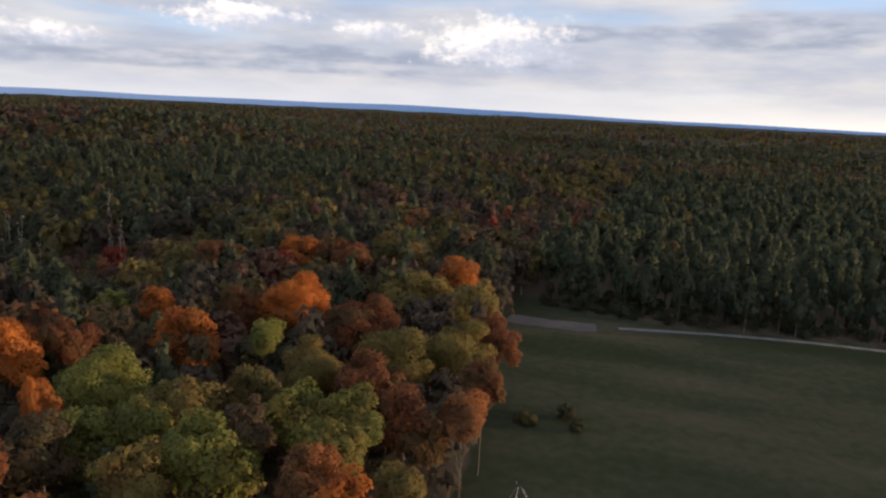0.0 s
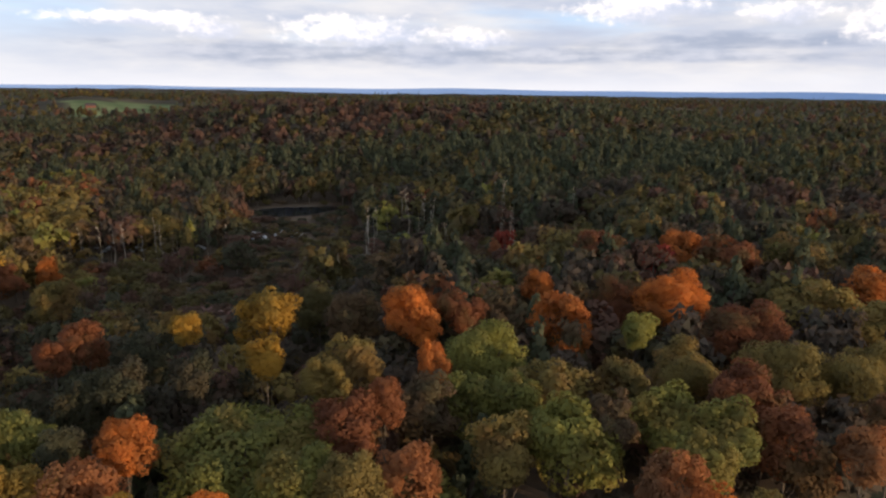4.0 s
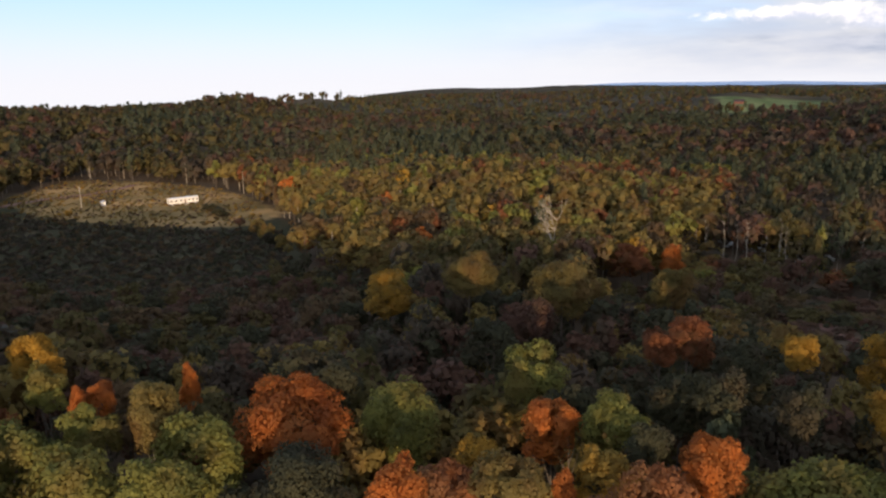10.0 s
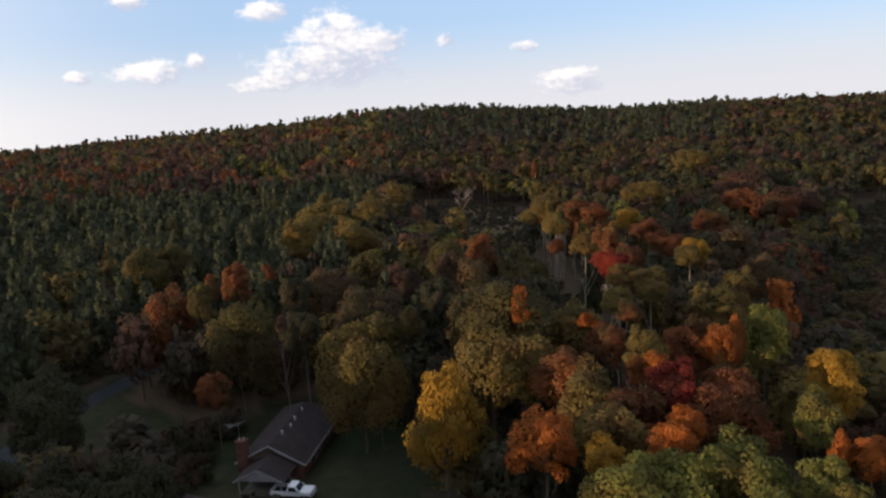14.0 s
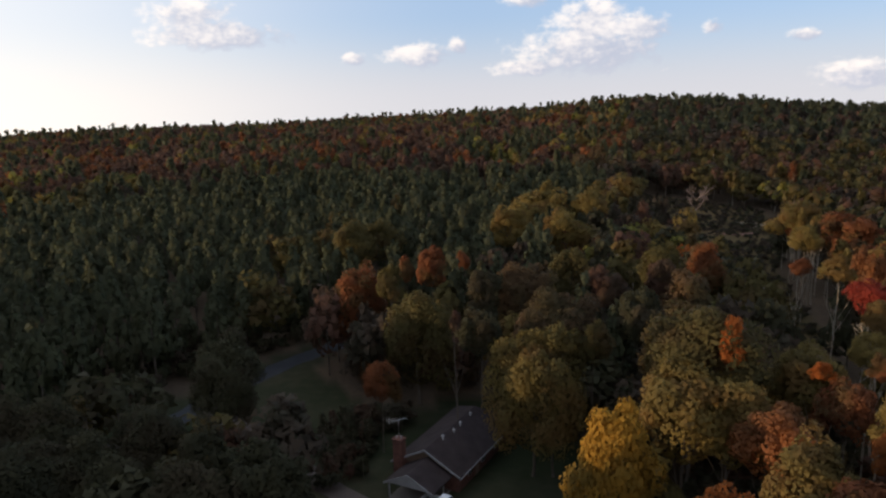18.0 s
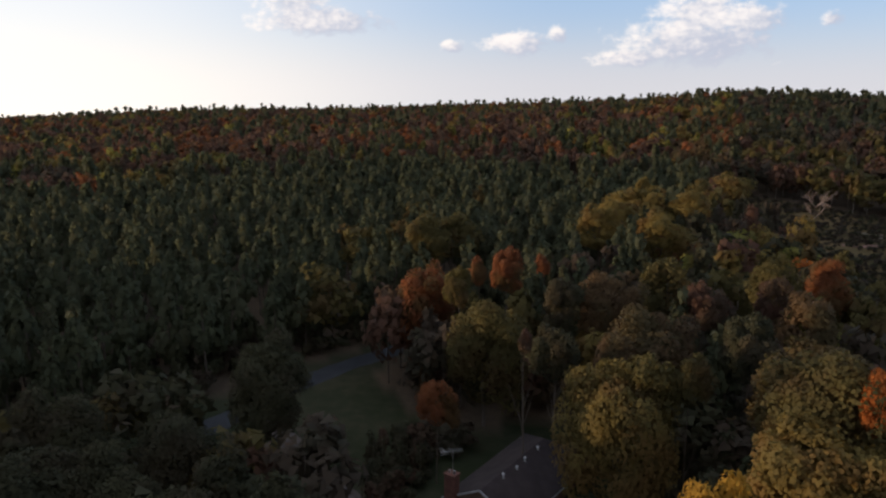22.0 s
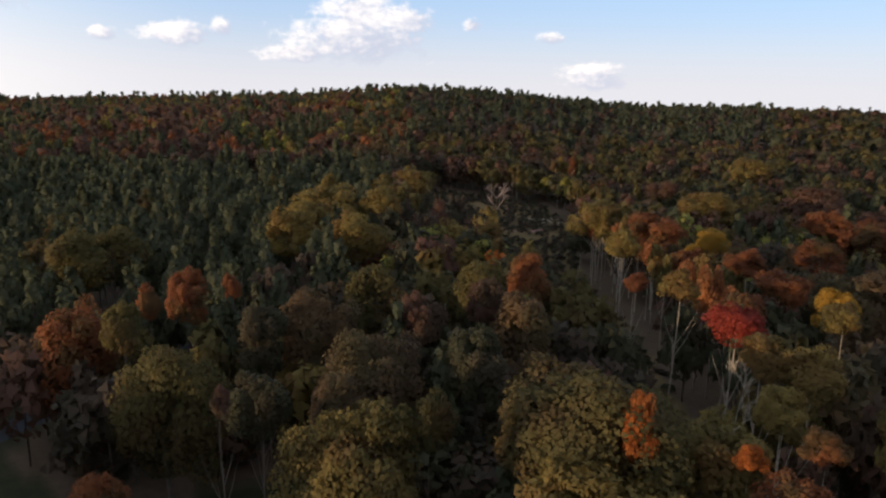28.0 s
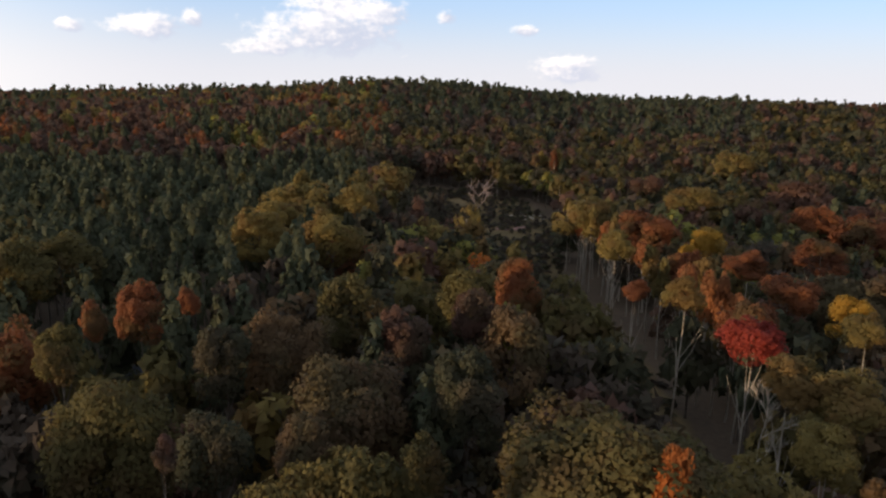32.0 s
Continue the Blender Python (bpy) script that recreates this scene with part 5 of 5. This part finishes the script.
def mobile_home():
    top = tagged(stand("mobile_home", -332, -151, 135.5), "long chalky white mobile home standing alone in the clearing", "mobile home")
    part("body", box(-7.5, 7.5, -1.8, 1.8, 0.9, 3.4, 0.08), HULL, top)
    bm = bmesh.new()
    ring = []
    for x in (-7.6, 7.6):
        ring.append([bm.verts.new((x, 1.9 * math.cos(a), 3.38 + 0.4 * math.sin(a))) for a in [math.pi * k / 8 for k in range(9)]])
    for i in range(8):
        bm.faces.new((ring[0][i], ring[0][i + 1], ring[1][i + 1], ring[1][i]))
    for q in ring:
        bm.faces.new(q)
    part("roof", bm, HULL, top, "low curved metal roof")
    part("trim", box(-7.55, 7.55, -1.86, 1.86, 2.05, 2.13), SIDING, top, "thin brown trim band")
    part("underframe", box(-7.0, 7.0, -1.3, 1.3, 0.35, 0.9), DARK, top)
    for x in (-6, -2, 2, 6):
        for s in (-1, 1):
            part("pier", box(x - .25, x + .25, s * 1.2 - .2, s * 1.2 + .2, -0.3, 0.9), STONE, top)
    for s in (-1, 1):
        for x in (-6.5, -4.1, -1.7, 2.4, 4.7, 6.7):
            win = part("window", box(x - .5, x + .5, min(s * 1.8, s * 1.86), max(s * 1.8, s * 1.86), 1.9, 2.8, 0.01), STEEL, top)
            part("pane", box(x - .43, x + .43, min(s * 1.86, s * 1.875), max(s * 1.86, s * 1.875), 1.97, 2.73), GLASS, win)
    for s in (-1, 1):
        d = part("door", box(.1, 1.0, min(s * 1.8, s * 1.87), max(s * 1.8, s * 1.87), 0.95, 2.9, 0.01), SIDING, top, "brown door")
        part("handle", rod((.9, s * 1.86, 1.9), (.9, s * 1.95, 1.9), 0.03), STEEL, d)
        part("step", box(0, 1.1, s * 2.2 - .35, s * 2.2 + .35, -0.2, 0.5, 0.02), POLE_WOOD, top)
    part("hitch", rod((6.9, 0, .6), (8.8, 0, .5), 0.08), DARK, top)


mobile_home()


def utility_pole(x, y, h, label, arm=True):
    top = tagged(stand("utility_pole", x, y, 40, 0.2), label, "utility pole")
    part("shaft", rod((0, 0, 0), (0, 0, h), 0.19, 0.12, 10), POLE_WOOD, top)
    if arm:
        part("crossarm", box(-1.2, 1.2, .08, .2, h - .9, h - .76, 0.01), POLE_WOOD, top)
        for q in (-1.05, -.4, .4, 1.05):
            part("insulator", rod((q, .14, h - .76), (q, .14, h - .5), 0.06, 0.04), STONE, top)
        for s in (-1, 1):
            part("brace", rod((s * .7, .12, h - .85), (0, .14, h - 1.5), 0.025), STEEL, top)


utility_pole(-312, -193, 11, "pale weathered wooden pole in the sunlit clearing")
utility_pole(-12, 200, 10, "pale wooden pole at the corner of the hayfield")
utility_pole(-40, -125, 9, "thin pale wooden pole beside the cleared strip", False)


def shed(x, y, rz):
    top = tagged(stand("shed", x, y, rz, 0.1), "small pale metal shed in long grass", "shed")
    part("body", box(-1.4, 1.4, -1.1, 1.1, 0, 2.0, 0.03), HULL, top)
    for s in (-1, 1):
        part("roof", slab([(-1.6, 0, 2.55), (1.6, 0, 2.55), (1.6, s * 1.3, 1.95), (-1.6, s * 1.3, 1.95)], 0.06), STEEL, top)
    d = part("door", box(-.5, .5, -1.15, -1.1, 0.05, 1.8, 0.01), DARK, top)
    part("handle", rod((.35, -1.22, .95), (.35, -1.14, .95), 0.025), STEEL, d)


shed(-321, -187, 30)


def barn(x, y, rz):
    top = tagged(stand("barn", x, y, rz, 0.3), "distant rust-red barn at the end of a green meadow", "barn")
    part("body", box(-9, 9, -6, 6, 0, 5, 0.05), BRICK, top)
    for s in (-1, 1):
        part("roof", slab([(-10, 0, 9), (10, 0, 9), (10, s * 7, 4.6), (-10, s * 7, 4.6)], 0.2), SHINGLE, top)
    part("door", box(-2, 2, 6, 6.15, 0, 4), WHITE, top)


barn(-1500, 500, 70)


def tripod_stand(x, y):
    top = tagged(stand("tripod_stand", x, y, 20, 0.05), "grey metal tripod hunting stand in the hayfield", "hunting stand")
    for k in range(3):
        a = 2.1 * k
        leg = part("leg", rod((1.5 * math.cos(a), 1.5 * math.sin(a), 0), (.25 * math.cos(a), .25 * math.sin(a), 2.4), 0.05), STEEL, top)
        part("foot", rod((1.5 * math.cos(a), 1.5 * math.sin(a), -.02), (1.5 * math.cos(a), 1.5 * math.sin(a), .06), 0.12), STEEL, leg)
    for n in range(4):
        z = .5 + .45 * n
        f = 1 - z / 2.8
        part("rung", rod((1.5 * f + .2, -.2, z), (1.5 * f + .2, .2, z), 0.025), STEEL, top)
    part("seat", box(-.35, .35, -.3, .3, 2.4, 2.48, 0.01), DARK, top)
    part("rail", rod((-.35, -.35, 2.9), (-.35, .35, 2.9), 0.03), STEEL, top)


tripod_stand(13, 88)


# ---- bare trees and snags ----
def limb_tube(v, f, a, b, r, r2, sides):
    """Adds a tapered limb from a to b to the vertex and face lists."""
    d = (b - a).normalized()
    s = d.orthogonal().normalized()
    w = d.cross(s)
    base = len(v)
    for p, q in ((a, r), (b, r2)):
        for k in range(sides):
            t = 2 * math.pi * k / sides
            v.append(p + (s * math.cos(t) + w * math.sin(t)) * q)
    for k in range(sides):
        j = (k + 1) % sides
        f.append((base + k, base + j, base + sides + j, base + sides + k))


def branches(seed, h, levels=4, fork=3, wide=0.42, first=0.35, thick=0.022, fine=0.3):
    """Trunk and bare limbs of a leafless tree, as vertices and faces of each."""
    rng = random.Random(seed)
    tv, tf, bv, bf = [], [], [], []
    a = Vector((0, 0, 0))
    knots = []
    n = 6
    for k in range(n):
        b = a + Vector((rng.uniform(-.02, .02) * h, rng.uniform(-.02, .02) * h, h * 0.8 / n))
        limb_tube(tv, tf, a, b, thick * h * (1 - .15 * k), thick * h * (1 - .15 * (k + 1)), 7)
        if (k + 1) / n >= first:
            knots += [b] * 2
        a = b
    knots.append(a)

    def grow_limb(p, d, l, r, left):
        q = p + d * l
        limb_tube(bv, bf, p, q, r, r * .6, 5 if left > 1 else 3)
        if left:
            for _ in range(fork):
                e = (d + Vector((rng.uniform(-1, 1), rng.uniform(-1, 1), rng.uniform(-.25, .8))) * .62).normalized()
                grow_limb(p + d * l * rng.uniform(.5, 1), e, l * rng.uniform(.55, .8), max(r * .55, 0.02), left - 1)

    for p in knots:
        t = rng.uniform(0, 6.28)
        grow_limb(p, Vector((math.cos(t), math.sin(t), rng.uniform(.6, 1.3))).normalized(), h * wide * .36, thick * h * fine, levels - 1)
    return (tv, tf), (bv, bf)


def limbs(name, data, material, parent):
    ob = new(name, link_mesh(name, [tuple(p) for p in data[0]], data[1], [material], smooth_shade=True))
    ob.parent = parent
    return ob


def bare_tree(x, y, h, label, seed, bark, twigs=None, wide=0.42, first=0.35, thick=0.022, fork=3):
    top = tagged(stand("bare_tree", x, y, seed * 37, 0.1), label, "bare tree")
    t, b = branches(seed, h, 4, fork, wide, first, thick)
    limbs("trunk", t, bark, top)
    limbs("crown", b, twigs or bark, top)


bare_tree(-73, -197, 23, "tall leafless tree with a spreading grey-pink crown in the cleared strip", 3, BARK, LEAF_TWIGS, 0.34, 0.72, 0.012, 4)
bare_tree(-59.5, -90, 18, "pale leafless tree with bone-white spreading branches", 5, PALE_BARK, None, 0.28, 0.35, 0.009, 4)
bare_tree(-196, 25, 24, "tall half-bare tree with pale crooked limbs in the wood", 7, PALE_BARK, None, 0.5, 0.4, 0.016)
for n, (x, y, h) in enumerate(SNAGS):
    rng = random.Random(n)
    top = tagged(stand("snag", x, y, n * 50, 0.2), "tall dead tree trunk bleached grey-white with short broken limbs", "dead tree", group="dead trees in the wood")
    t, b = branches(90 + n, h * 1.15, 3, 2, 0.1, 0.6, 0.009)
    limbs("trunk", t, PALE_BARK, top)
    limbs("crown", b, PALE_BARK, top)


# ---- stones and timber ----
def stone(x, y, s, seed):
    rng = random.Random(seed)
    bm = bmesh.new()
    bmesh.ops.create_icosphere(bm, subdivisions=2, radius=1)
    ph = [rng.uniform(0, 6) for _ in range(3)]
    for v in bm.verts:
        k = 1 + .18 * math.sin(3 * v.co.x + ph[0]) + .14 * math.sin(4 * v.co.y + ph[1]) + .12 * math.sin(5 * v.co.z + ph[2])
        v.co = Vector((v.co.x * s * 1.3 * k, v.co.y * s * k, v.co.z * s * .7 * k))
    me = bpy.data.meshes.new("boulder")
    bm.to_mesh(me)
    bm.free()
    me.materials.append(STONE)
    ob = new("boulder", me)
    ob.location, ob.rotation_euler = (x, y, float(height(x, y)) + s * .35), (0, 0, rng.uniform(0, 6))
    return tagged(ob, "pale broken boulder lying at the edge of the pond", "boulder", group="boulders by the pond")


rng = random.Random(77)
for n, (x, y) in enumerate(((-243, 165), (-235, 151), (-233, 165), (-252, 94), (-248, 102), (-235, 116), (-234, 129), (-247, 160))):
    for k in range(4):
        stone(x + rng.uniform(-5, 5), y + rng.uniform(-5, 5), rng.uniform(.5, 1.5), n * 10 + k)
for n in range(9):
    x, y = -118 + rng.uniform(-9, 9), -265 + rng.uniform(-6, 6)
    lg = tagged(stand("log", x, y, rng.uniform(0, 180)), "pale barkless log lying in the cleared strip", "log", group="felled logs")
    l = rng.uniform(1.0, 2.4)
    part("bole", rod((-l, 0, .35), (l, 0, .3), .26, .18, 9), PALE_BARK, lg)
    part("stub", rod((l * .3, 0, .35), (l * .45, .6, .8), .09, .05, 6), PALE_BARK, lg)


# ---- far hills ----
def far_hills():
    m = bpy.data.materials.new("haze_blue_hills")
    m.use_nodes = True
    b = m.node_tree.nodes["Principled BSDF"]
    # Distance haze is painted on: a blue base colour and a faint glow.
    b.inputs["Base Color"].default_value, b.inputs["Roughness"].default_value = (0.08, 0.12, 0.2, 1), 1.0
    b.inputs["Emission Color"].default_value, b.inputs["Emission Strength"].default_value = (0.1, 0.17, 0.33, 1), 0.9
    v, f = [], []
    n = 150
    for k in range(n):
        a = radians(-45 + 140 * k / (n - 1))
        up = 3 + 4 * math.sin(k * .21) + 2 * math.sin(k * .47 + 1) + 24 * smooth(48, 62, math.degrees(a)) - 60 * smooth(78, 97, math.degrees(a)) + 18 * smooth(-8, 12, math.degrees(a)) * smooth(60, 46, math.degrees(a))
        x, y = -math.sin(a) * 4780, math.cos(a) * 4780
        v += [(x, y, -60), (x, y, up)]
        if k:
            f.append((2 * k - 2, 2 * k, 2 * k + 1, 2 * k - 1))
    tagged(new("backdrop", link_mesh("backdrop", v, f, [m])), "far hills along the horizon with painted blue haze", "hills", kind="structure")


far_hills()
